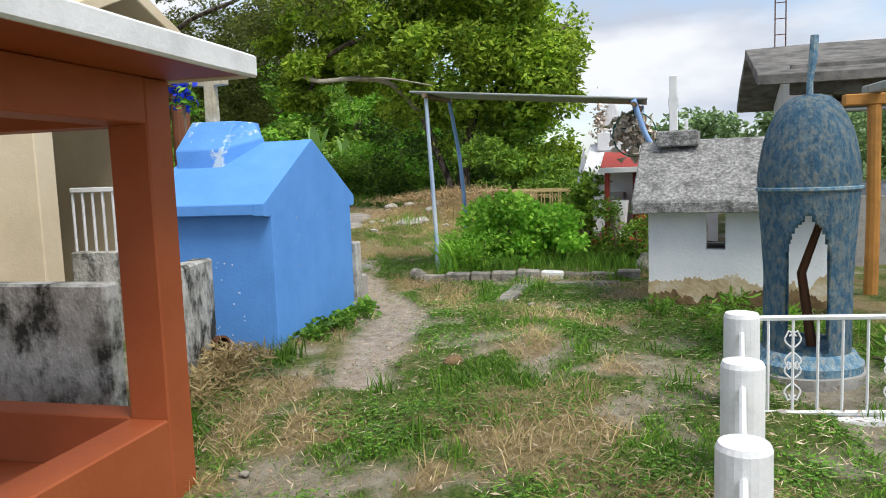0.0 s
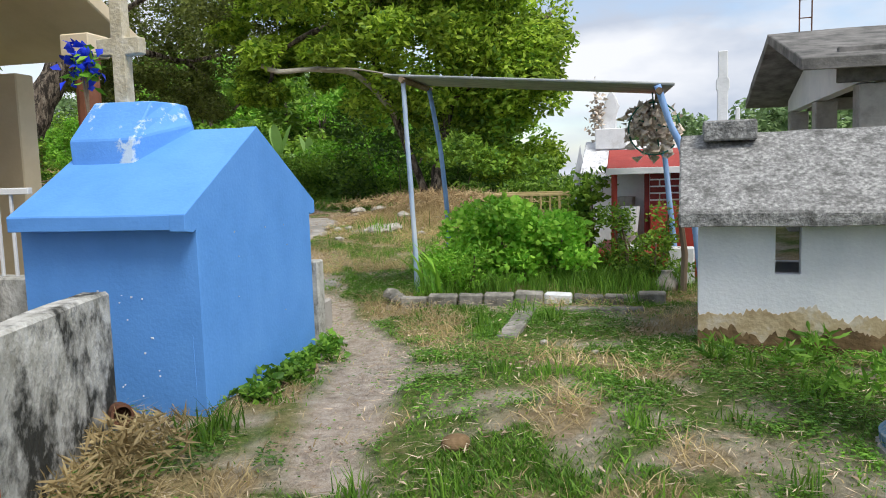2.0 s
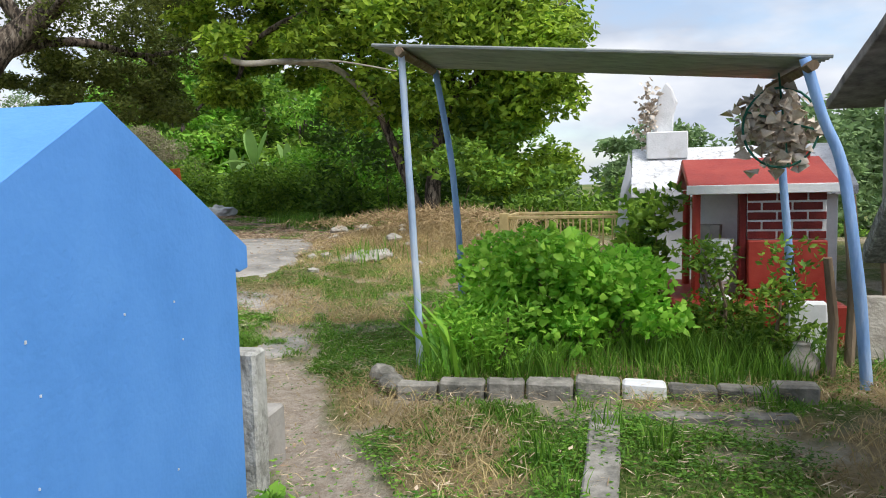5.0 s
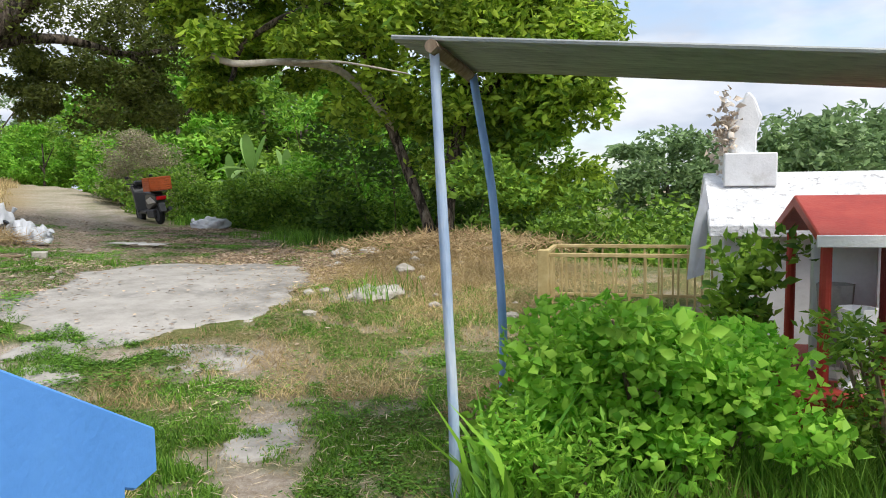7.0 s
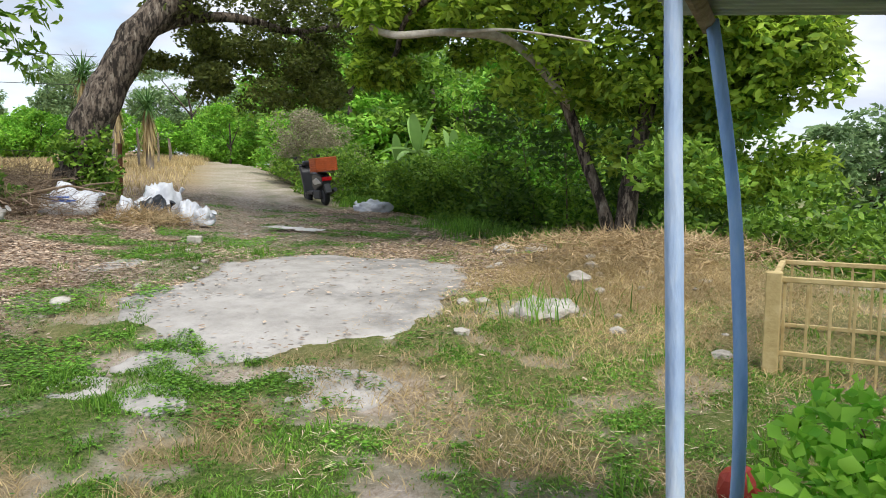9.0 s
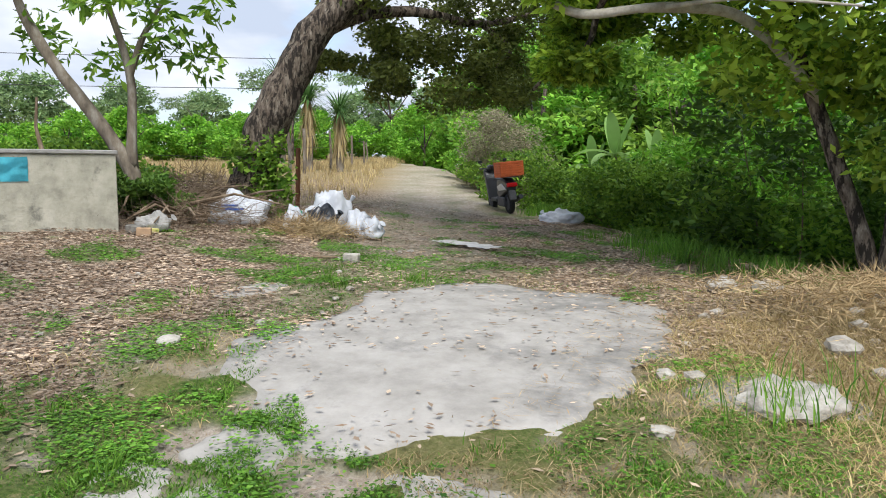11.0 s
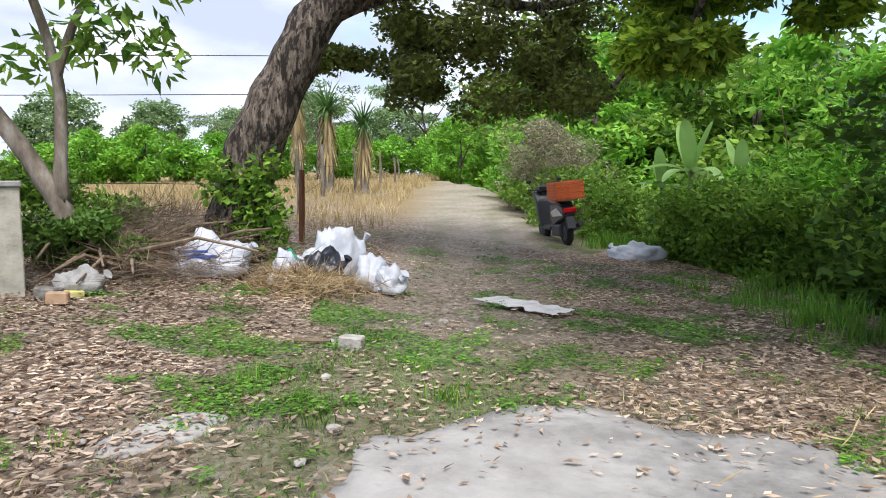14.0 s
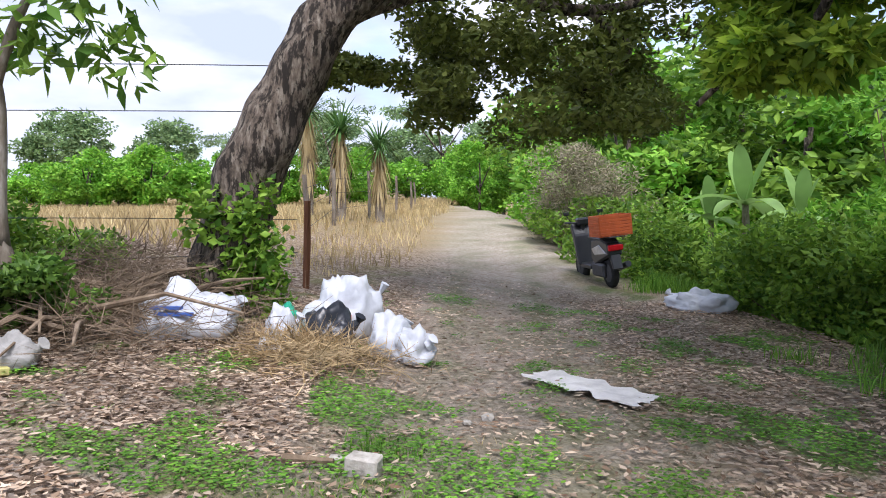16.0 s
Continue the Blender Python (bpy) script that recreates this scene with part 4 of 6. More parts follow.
# ---- tin canopy over the planted plot ----
def tin_canopy():
    t = thing("tin_canopy", pose(0, 0, 0), "corrugated metal roof on crooked pale blue poles over a planted grave", "canopy")
    fl, fr, br, bl = Vector((-0.37, 9.13, 2.60)), Vector((2.20, 8.16, 2.33)), Vector((2.50, 9.30, 2.37)), Vector((-0.02, 10.30, 2.64))
    n = 120
    vs, fs = [], []
    for j in range(2):
        for i in range(n + 1):
            a, b2 = fl.lerp(bl, i / n), fr.lerp(br, i / n)
            p = a.lerp(b2, j)
            p.z += 0.013 * math.sin(i / n * 2 * math.pi * 15)
            vs.append(p)
    m = n + 1
    for i in range(n):
        fs.append((i, i + 1, m + i + 1, m + i))
    k = len(vs)
    vs += [v + Vector((0, 0, 0.004)) for v in vs]
    for i in range(n):
        fs.append((k + i, k + m + i, k + m + i + 1, k + i + 1))
    fs += [(0, m, k + m, k), (n, k + n, k + m + n, m + n)]
    mesh_ob("roof_sheet", vs, fs, M_TIN, t, "grey corrugated metal sheet")
    part("edge_flap", tube([fl + Vector((0, -0.01, 0.0)), fr + Vector((0, -0.01, 0))], [0.012, 0.012], 6), M_TIN, t)

    def pole(name, pts, r, mm):
        c = curve_pts(pts, 6)
        part(name, tube(c, [r * (1 - 0.18 * i / len(c)) for i in range(len(c))], 10, wobble=0.25), mm, t, smooth=True)

    pole("pole", [(-0.10, 9.12, 0.35), (-0.12, 9.12, 1.0), (-0.15, 9.11, 1.8), (-0.18, 9.11, 2.56)], 0.027, M_POLE)
    pole("pole", [(0.26, 10.16, 0.3), (0.27, 10.16, 1.0), (0.22, 10.15, 1.8), (0.10, 10.15, 2.58)], 0.029, M_POLEBLUE)
    pole("pole", [(2.50, 8.22, 0.30), (2.42, 8.2, 1.0), (2.30, 8.2, 1.7), (2.17, 8.19, 2.0), (2.06, 8.19, 2.33)], 0.034, M_POLEBLUE)
    pole("pole", [(2.62, 9.2, 0.35), (2.52, 9.18, 1.2), (2.40, 9.16, 2.34)], 0.032, M_POLEBLUE)
    part("cross_pole", tube([(-0.2, 9.0, 2.54), (0.12, 10.3, 2.58)], [0.03, 0.03], 8, wobble=0.3), M_WOOD, t)
    part("cross_pole", tube([(2.03, 8.05, 2.27), (2.45, 9.35, 2.30)], [0.03, 0.03], 8, wobble=0.3), M_WOOD, t)


tin_canopy()


def wreath():
    t = thing("dried_wreath", pose(2.20, 8.75, 1.98), "faded dried flower wreath hung under the tin canopy", "wreath")
    a = rng.uniform(0, 2 * math.pi, 330)
    r = rng.uniform(0.02, 0.23, 330) ** 0.9
    pts = np.stack([r * np.cos(a), rng.normal(size=330) * 0.04, r * np.sin(a)], 1)
    leaves_mesh("petals", pts, 0.09, 0.075, M_WREATH, t, fold=0.5)["kind"] = "stuff"
    b = bmesh.new()
    ring = [(0.25 * math.cos(k * math.pi / 12), -0.05, 0.25 * math.sin(k * math.pi / 12)) for k in range(25)]
    tube(ring, [0.008] * 25, 5, b)
    tube([(-0.22, -0.05, 0.1), (0.24, -0.05, -0.02)], [0.007, 0.007], 5, b)
    tube([(-0.02, -0.05, 0.34), (0.05, -0.05, -0.24)], [0.007, 0.007], 5, b)
    part("wire_hoop", b, mat("green_wire", (0.02, 0.11, 0.08)), t)


wreath()


def red_tomb():
    t = thing("red_tomb", pose(2.09, 9.85, 0.46, 0, 0, -17), "red painted tomb with brick wall, porch posts and sloping red roof", "tomb")
    W = 0.98
    part("platform", rough(box(-0.15, -0.25, -0.2, W + 0.1, 1.2, 0.25, 0.015), 0.006, 4), M_RED, t)
    part("roof_slab", prism([(-0.14, 1.10), (-0.14, 1.16), (0.5, 1.37), (1.1, 1.16), (1.1, 1.10), (0.5, 1.29)], W + 0.1, pose(W + 0.06, 0, 0, 0, 0, 90), 0.008), M_RED, t)
    part("roof_edge", box(-0.05, -0.155, 1.085, W + 0.07, -0.142, 1.155, 0.004), M_WHITEPAINT, t, "white flaking roof edge")
    part("porch_post", tube([(0.03, -0.02, 0.25), (0.035, -0.02, 1.1)], [0.035, 0.032], 10), M_RED, t)
    part("porch_post", tube([(0.03, 0.9, 0.25), (0.035, 0.9, 1.1)], [0.035, 0.032], 10), M_RED, t)
    part("white_wall", box(0.05, 0.35, 0.25, 0.42, 0.42, 1.12, 0.006), M_WHITEPAINT, t)
    part("door_post", box(0.355, 0.0, 0.25, 0.41, 0.1, 1.1, 0.006), M_BRICK, t)
    part("lower_wall", rough(box(0.413, -0.06, 0.25, W, 0.1, 0.72, 0.01), 0.004, 3), M_RED, t)
    part("mortar_wall", box(0.413, 0.0, 0.722, W, 0.1, 1.1, 0.003), M_WHITEPAINT, t, "white mortar backing")
    part("end_wall", box(W - 0.1, 0.103, 0.25, W, 0.95, 1.1, 0.005), M_RED, t)
    part("chimney", lathe([(0.09, 0), (0.09, 0.12), (0.07, 0.12)], 14, m=pose(W - 0.1, 0.5, 1.31)), M_RED, t)
    for row in range(5):
        z = 0.73 + row * 0.074
        x = 0.415 - (0.11 if row % 2 else 0)
        while x < W - 0.02:
            x0, x1 = max(x, 0.415), min(x + 0.205, W - 0.002)
            if x1 - x0 > 0.03:
                part("brick", box(x0, -0.012, z, x1, 0.02, z + 0.058, 0.004), M_BRICK, t)
            x += 0.22

    def vase(name, x, y, h, mm, label):
        v = thing(name, pose(2.09, 9.85, 0.46, 0, 0, -17) @ pose(x, y, 0.25), label, "vase")
        part("bowl", lathe([(0.10, 0), (0.10, 0.015), (0.035, 0.07), (0.04, 0.1), (0.075, 0.16), (0.11, h), (0.1, h), (0.07, 0.17)], 8), mm, v)

    vase("flower_vase", 0.20, -0.05, 0.48, M_WHITEPAINT, "white eight-sided cement flower vase on the red step")
    vase("flower_vase", 0.15, 0.22, 0.58, M_PEDESTAL, "grey cement flower vase against the white wall")


red_tomb()


def far_white_tomb():
    t = thing("white_cross_tomb", pose(2.2, 11.5, 0.48, 0, 0, -19), "whitewashed tomb with speckled white roof and broken cross", "tomb")
    W = 1.9
    part("body", box(0.05, 0.05, -0.2, W - 0.05, 1.3, 1.02, 0.01), M_WHITEPAINT, t)
    m = mat("speckled_white_roof", (0.70, 0.71, 0.73), None, None, 9, 0.85, 0.6, 40, grime=(0.3, 0.3, 0.3), gscale=14, glo=0.55, ghi=0.66)
    part("roof", prism([(-0.12, 1.0), (-0.12, 1.10), (0.68, 1.52), (1.48, 1.10), (1.48, 1.0), (0.68, 1.40)], W + 0.15, pose(W + 0.08, 0, 0, 0, 0, 90), 0.01), m, t)
    part("cross_base", box(0.08, 0.4, 1.40, 0.5, 0.95, 1.68, 0.01), M_WHITEPAINT, t)
    b = prism([(-0.10, 0), (0.09, 0), (0.1, 0.2), (0.15, 0.34), (0.08, 0.48), (0.02, 0.55), (-0.06, 0.42), (-0.08, 0.28), (-0.15, 0.2)], 0.10, pose(0.26, 0.6, 1.66), 0.015)
    part("cross", rough(b, 0.02, 2, 4), M_WHITEPAINT, t, "broken white weathered cross with dead garland")
    leaves_mesh("garland", rng.normal(size=(160, 3)) * (0.05, 0.04, 0.16) + (0.10, 0.55, 1.85), 0.07, 0.05, M_WREATH, t)["kind"] = "stuff"
    b = prism([(0, 0), (0.14, 0.05), (0.16, 0.5), (0.12, 0.85), (0.05, 0.5)], 0.02, pose(-0.22, 0.1, 0.62))
    part("plastic_sheet", rough(b, 0.02, 2), M_PLASTICW, t, "torn translucent plastic sheet")


far_white_tomb()


def yellow_fence():
    t = thing("yellow_railing", pose(0.96, 12.4, 0, 0, 0, -18), "faded yellow iron railing round a grave plot", "railing")
    g = gz(1.5, 12.6) - 0.1
    top = 1.29
    for y in (0, 1.0):
        part("top_rail", box(0, y - 0.018, top - 0.035, 2.2, y + 0.018, top, 0.004), M_YELLOWRAIL, t)
        part("low_rail", box(0, y - 0.012, g + 0.2, 2.2, y + 0.012, g + 0.23, 0.003), M_YELLOWRAIL, t)
        for k in range(16):
            part("bar", box(0.06 + k * 0.14, y - 0.009, g + 0.05, 0.078 + k * 0.14, y + 0.009, top - 0.036, 0.002), M_YELLOWRAIL, t)
    part("side_rail", box(-0.02, 0.02, top - 0.035, 0.02, 0.98, top, 0.004), M_YELLOWRAIL, t)
    for k in range(6):
        part("bar", box(-0.01, 0.12 + k * 0.15, g + 0.05, 0.01, 0.138 + k * 0.15, top - 0.036, 0.002), M_YELLOWRAIL, t)
    part("corner_post", box(-0.05, -0.05, g, 0.05, 0.05, top + 0.03, 0.006), M_YELLOWRAIL, t)


yellow_fence()


def kerb():
    t = thing("stone_kerb", pose(0, 0, 0), "row of weathered kerb stones edging the planted plot", "kerb")
    a, b2 = Vector((-0.27, 8.62, 0)), Vector((2.02, 8.03, 0))
    d = (b2 - a).normalized()
    ang = math.degrees(math.atan2(d.y, d.x))
    s, L = 0.0, (b2 - a).length
    k = 0
    while s < L:
        w = random.uniform(0.2, 0.3)
        p = a + d * (s + w / 2)
        b = rough(box(-w / 2 + 0.006, -0.06, -0.08, w / 2 - 0.006, 0.06, 0.075 + random.uniform(-0.015, 0.02), 0.014), 0.012, 1, k * 3)
        b.transform(pose(p.x, p.y, gz(p.x, p.y), random.uniform(-4, 4), random.uniform(-3, 3), ang + random.uniform(-4, 4)))
        part("kerb_stone", b, M_WHITEPAINT if s <= 1.55 < s + w else M_STONE, t)
        s += w
        k += 1
    for (x, y, r) in ((-0.36, 8.95, 0.11), (-0.30, 8.75, 0.09)):
        b = bmesh.new()
        bmesh.ops.create_icosphere(b, subdivisions=2, radius=r)
        for v in b.verts:
            v.co.z *= 0.75
        rough(b, 0.04, 0, r * 50)
        b.transform(Matrix.Translation((x, y, gz(x, y) + r * 0.4)))
        part("kerb_stone", b, M_STONE, t)
    s2 = thing("edging_strip", pose(0, 0, 0), "flat cement edging strip sunk in the grass", "kerb")
    b = rough(box(-0.075, 0, -0.05, 0.075, 1.1, 0.035, 0.01), 0.008, 4, 3)
    b.transform(pose(0.52, 6.85, gz(0.6, 7.2), 0, 0, -17))
    part("strip", b, M_STONE, s2)
    b = rough(box(0, -0.05, -0.05, 0.75, 0.05, 0.02, 0.01), 0.008, 4, 3)
    b.transform(pose(1.05, 7.85, gz(1.3, 7.8), 0, 0, -10))
    part("strip", b, M_STONE, s2)


kerb()


# ---- cement slab in the clearing ----
def slab(cx, cy, rx, ry, seed, name, label, category, kind, sink=0.0):
    """A thin broken-edged sheet of cement lying in the ground."""
    n = 180
    vs, fs = [], []
    for ring, s in enumerate((1.0, 0.985)):
        for i in range(n):
            a = 2 * math.pi * i / n
            r = 1.0 / ((abs(math.cos(a) / rx) ** 2.6 + abs(math.sin(a) / ry) ** 2.6) ** (1 / 2.6))
            r *= 1 + 0.20 * noise.noise(Vector((math.cos(a) * 2.2, math.sin(a) * 2.2, 1.7 + seed))) + 0.10 * noise.noise(Vector((math.cos(a) * 4.5, math.sin(a) * 4.5, 4 + seed))) + 0.03 * noise.noise(Vector((math.cos(a) * 17, math.sin(a) * 17, 9)))
            x, y = r * math.cos(a) * s, r * math.sin(a) * s
            c, q = math.cos(radians(-8)), math.sin(radians(-8))
            X, Y = cx + x * c - y * q, cy + x * q + y * c
            vs.append((X, Y, gz(X, Y) + (-0.08 if ring == 0 else 0.006 - sink)))
    for i in range(n):
        fs.append((i, (i + 1) % n, n + (i + 1) % n, n + i))
    last = n
    for k in range(1, 14):
        f = 1 - k / 14
        base = len(vs)
        for i in range(n):
            X, Y = cx + (vs[n + i][0] - cx) * f, cy + (vs[n + i][1] - cy) * f
            vs.append((X, Y, gz(X, Y) + 0.006 - sink + 0.018 * min(1.0, k / 3) + 0.012 * noise.noise(Vector((X * 1.5, Y * 1.5, 0)))))
        for i in range(n):
            fs.append((last + i, last + (i + 1) % n, base + (i + 1) % n, base + i))
        last = base
    vs.append((cx, cy, gz(cx, cy) + 0.024 - sink))
    for i in range(n):
        fs.append((last + i, last + (i + 1) % n, len(vs) - 1))
    ob = mesh_ob(name, vs, fs, M_PAD, None, "", True)
    tagged(ob, label, category, kind=kind)


slab(-2.94, 14.42, 1.5, 2.12, 0.0, "pavement", "broken-edged pale cement slab strewn with dead leaves", "slab", "structure")
for k, (x, y, rx, ry) in enumerate(((-1.98, 11.9, 0.42, 0.36), (-2.25, 12.05, 0.26, 0.2), (-3.1, 11.5, 0.3, 0.24), (-3.7, 11.55, 0.24, 0.22), (-3.4, 12.1, 0.3, 0.32), (-1.22, 10.2, 0.22, 0.3), (-5.6, 14.9, 0.2, 0.4), (-0.7, 13.85, 0.5, 0.36))):
    slab(x, y, rx, ry, 3.7 * (k + 1), "cement_patch", "worn patch of pale cement showing through the turf", "slab", "", 0.022)


def tank():
    d = math.degrees(math.atan2(-0.89, -0.45))
    t = thing("water_tank", pose(-9.23, 16.47, 1.26, 0, 0, d + 180), "rectangular stained cement water tank with a turquoise paint patch", "tank")
    part("near_wall", rough(box(-2.5, 0, -0.15, 0, 0.12, 1.04, 0.012), 0.006, 6, 2), mat("tank_cement", (0.42, 0.40, 0.32), (0.25, 0.24, 0.19), (0.55, 0.52, 0.43), 3, 0.9, 0.4, 30, grime=(0.10, 0.10, 0.085), gscale=2.6, glo=0.56, ghi=0.72), t)
    c = M_MOULDY
    part("far_wall", box(-2.5, 0.78, -0.15, 0, 0.9, 1.04, 0.012), c, t)
    part("end_wall", box(-0.12, 0.123, -0.15, 0, 0.777, 1.04, 0.012), c, t)
    part("end_wall", box(-2.5, 0.123, -0.15, -2.38, 0.777, 1.04, 0.012), c, t)
    part("tank_floor", box(-2.377, 0.123, -0.1, -0.123, 0.777, 0.1, 0), c, t)
    part("rim", rough(box(-2.53, -0.03, 1.042, 0.02, 0.14, 1.10, 0.012), 0.005, 5, 6), M_PEDESTAL, t)
    b = rough(box(-1.8, -0.012, 0.68, -1.1, -0.009, 1.0, 0), 0.02, 4, 1)
    for v in b.verts:
        v.co.y = -0.012
    part("paint_patch", b, M_CYAN, t, "turquoise paint patch")


tank()


# ---- trees ----
def tree(name, m, label, stems, clusters, per, leaf, material, length=0.16, width=0.07, bark=None, droop=0.2, category="tree", group=""):
    """A tree: stems are (points, first radius, last radius); clusters are clumps of the crown."""
    t = thing(name, m, label, category, group)
    for k, (pts, r0, r1) in enumerate(stems):
        c = curve_pts(pts, 6)
        n = len(c)
        part("trunk" if k == 0 else "limb", tube(c, [r0 + (r1 - r0) * (i / (n - 1)) ** 0.8 for i in range(n)], 10 if r0 > 0.1 else 6, wobble=0.28), M_LIMB if (name == "broad_tree" and k in (2, 3)) else (bark or M_BARK), t, smooth=True)
    ob = leaves_mesh("crown", blob_points(clusters, per), length, width, material, t, droop=droop)
    ob["kind"] = "stuff"
    return t


def scatter_clusters(n, lo, hi, rlo, rhi, seed):
    r = np.random.default_rng(seed)
    out = []
    for k in range(n):
        p = r.uniform(lo, hi)
        s = r.uniform(rlo, rhi)
        out.append((*p, s * r.uniform(0.9, 1.3), s * r.uniform(0.9, 1.3), s * r.uniform(0.55, 0.85)))
    return out


def ball_clusters(n, centre, rad, rlo, rhi, seed):
    r = np.random.default_rng(seed)
    out = []
    for k in range(n):
        q = r.normal(size=3)
        q = q / np.linalg.norm(q) * r.uniform(0.45, 1.0) ** 0.6 * np.array(rad) + np.array(centre)
        s = r.uniform(rlo, rhi)
        out.append((*q, s * r.uniform(0.9, 1.4), s * r.uniform(0.9, 1.4), s * r.uniform(0.55, 0.9)))
    return out


# great tree beyond the mound
g0 = gz(0.4, 18.3) - 0.3
tree("broad_tree", pose(0, 0, 0), "broad dense green tree with a dark hollow crown beyond the mound",
     [([(0.35, 18.3, g0), (0.45, 18.4, 1.6), (0.75, 18.6, 3.2), (1.2, 18.9, 5.4)], 0.19, 0.09),
      ([(0.3, 18.35, g0), (0.05, 18.5, 1.5), (-0.5, 18.6, 3.0), (-1.2, 18.9, 5.2)], 0.12, 0.07),
      ([(-0.4, 18.55, 2.9), (-1.2, 18.0, 3.75), (-2.0, 17.4, 3.85), (-2.75, 17.1, 3.78), (-3.1, 17.0, 3.9)], 0.075, 0.045),
      ([(-2.0, 17.4, 3.85), (-1.2, 16.8, 3.75), (-0.2, 16.3, 3.5)], 0.03, 0.01),
      ([(0.75, 18.6, 3.2), (2.0, 18.2, 4.2), (3.0, 18.0, 5.0)], 0.1, 0.04),
      ([(-1.2, 18.9, 5.2), (-2.4, 19.6, 5.0), (-3.3, 20.2, 4.6), (-3.6, 20.5, 4.0), (-4.2, 20.7, 3.7), (-4.6, 20.9, 3.4)], 0.08, 0.03)],
     ball_clusters(58, (0.7, 18.9, 5.1), (2.5, 2.3, 2.9), 0.45, 0.8, 3) + scatter_clusters(26, (1.2, 17.4, 1.6), (3.0, 19.6, 4.6), 0.4, 0.65, 4) + scatter_clusters(24, (-2.4, 17.0, 4.6), (1.6, 18.6, 6.6), 0.45, 0.7, 5)
     + scatter_clusters(26, (-4.8, 19.6, 4.0), (-1.8, 21.6, 6.4), 0.3, 0.55, 6) + scatter_clusters(8, (-4.4, 20.2, 3.5), (-3.4, 21.0, 4.1), 0.2, 0.32, 8) + [(-3.1, 17.0, 4.15, 0.4, 0.4, 0.3), (-1.6, 17.1, 4.2, 0.5, 0.4, 0.35), (-0.6, 17.0, 4.4, 0.6, 0.5, 0.4)],
     540, None, L_BROAD, 0.155, 0.07)
# leaning old tree beside the rubbish heap
B = Vector((-9.66, 19.84, 1.05))
rt = Vector((0.876, 0.48, 0))
fw = Vector((-0.48, 0.876, 0))


def lean(a, z, b=0.0):
    v = B + rt * a + fw * b
    return (v.x, v.y, z)


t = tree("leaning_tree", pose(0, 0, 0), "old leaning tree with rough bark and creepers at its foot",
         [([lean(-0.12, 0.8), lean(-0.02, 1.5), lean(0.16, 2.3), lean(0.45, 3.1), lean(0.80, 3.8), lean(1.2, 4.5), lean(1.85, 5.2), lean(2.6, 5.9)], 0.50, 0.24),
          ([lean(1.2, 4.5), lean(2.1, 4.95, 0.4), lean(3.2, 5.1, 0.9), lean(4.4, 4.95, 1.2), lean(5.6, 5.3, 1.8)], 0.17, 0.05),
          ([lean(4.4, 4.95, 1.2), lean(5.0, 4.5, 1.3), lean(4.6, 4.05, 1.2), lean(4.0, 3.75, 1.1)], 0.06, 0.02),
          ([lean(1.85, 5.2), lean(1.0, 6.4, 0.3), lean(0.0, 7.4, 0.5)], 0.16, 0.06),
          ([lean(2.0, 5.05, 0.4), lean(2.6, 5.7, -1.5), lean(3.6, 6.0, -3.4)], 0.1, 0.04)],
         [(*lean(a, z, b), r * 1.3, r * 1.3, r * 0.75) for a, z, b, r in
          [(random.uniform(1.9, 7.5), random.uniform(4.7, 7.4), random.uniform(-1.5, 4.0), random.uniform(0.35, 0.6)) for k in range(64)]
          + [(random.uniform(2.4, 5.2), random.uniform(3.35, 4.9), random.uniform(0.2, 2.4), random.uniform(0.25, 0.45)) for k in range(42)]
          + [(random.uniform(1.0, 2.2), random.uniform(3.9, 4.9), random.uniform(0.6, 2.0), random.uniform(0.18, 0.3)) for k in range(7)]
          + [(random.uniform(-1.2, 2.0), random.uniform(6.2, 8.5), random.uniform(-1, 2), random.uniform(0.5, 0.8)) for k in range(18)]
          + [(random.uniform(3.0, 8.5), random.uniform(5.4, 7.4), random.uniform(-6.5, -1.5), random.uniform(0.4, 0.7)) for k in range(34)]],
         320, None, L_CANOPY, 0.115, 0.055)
cr = leaves_mesh("creeper", blob_points([(*lean(random.uniform(-0.25, 0.75), random.uniform(1.1, 2.9), random.uniform(-0.6, -0.2)), 0.22, 0.22, 0.25) for k in range(26)], 70), 0.11, 0.075, L_MANGO, t, label="green creeper on the trunk foot")
cr["kind"] = "stuff"

# sapling behind the tank
S = Vector((-10.0, 17.45, 1.3))


def sap(a, z, b=0.0):
    v = S + rt * a + fw * b
    return (v.x, v.y, z)


tree("forked_tree", pose(0, 0, 0), "slender forked tree with pale blotched bark behind the tank",
     [([sap(0.0, 1.1), sap(0.02, 1.9), sap(-0.25, 2.5), sap(-0.75, 3.2), sap(-1.4, 4.2), sap(-1.7, 5.0)], 0.14, 0.07),
      ([sap(0.0, 2.1), sap(0.03, 2.8), sap(0.02, 3.6), sap(-0.25, 4.6)], 0.095, 0.05),
      ([sap(0.02, 3.5), sap(0.25, 4.1), sap(0.6, 4.7)], 0.06, 0.03)],
     [(*sap(a, z, b), 0.34, 0.34, 0.28) for a, z, b in [(random.uniform(-1.6, 1.5), random.uniform(4.0, 5.6), random.uniform(-0.8, 0.8)) for k in range(24)] + [(1.15, 3.75, 0), (1.0, 4.05, 0), (-0.35, 3.7, 0), (0.4, 3.9, 0)]],
     46, None, L_MANGO, 0.22, 0.075, M_BARKPALE, 0.5)


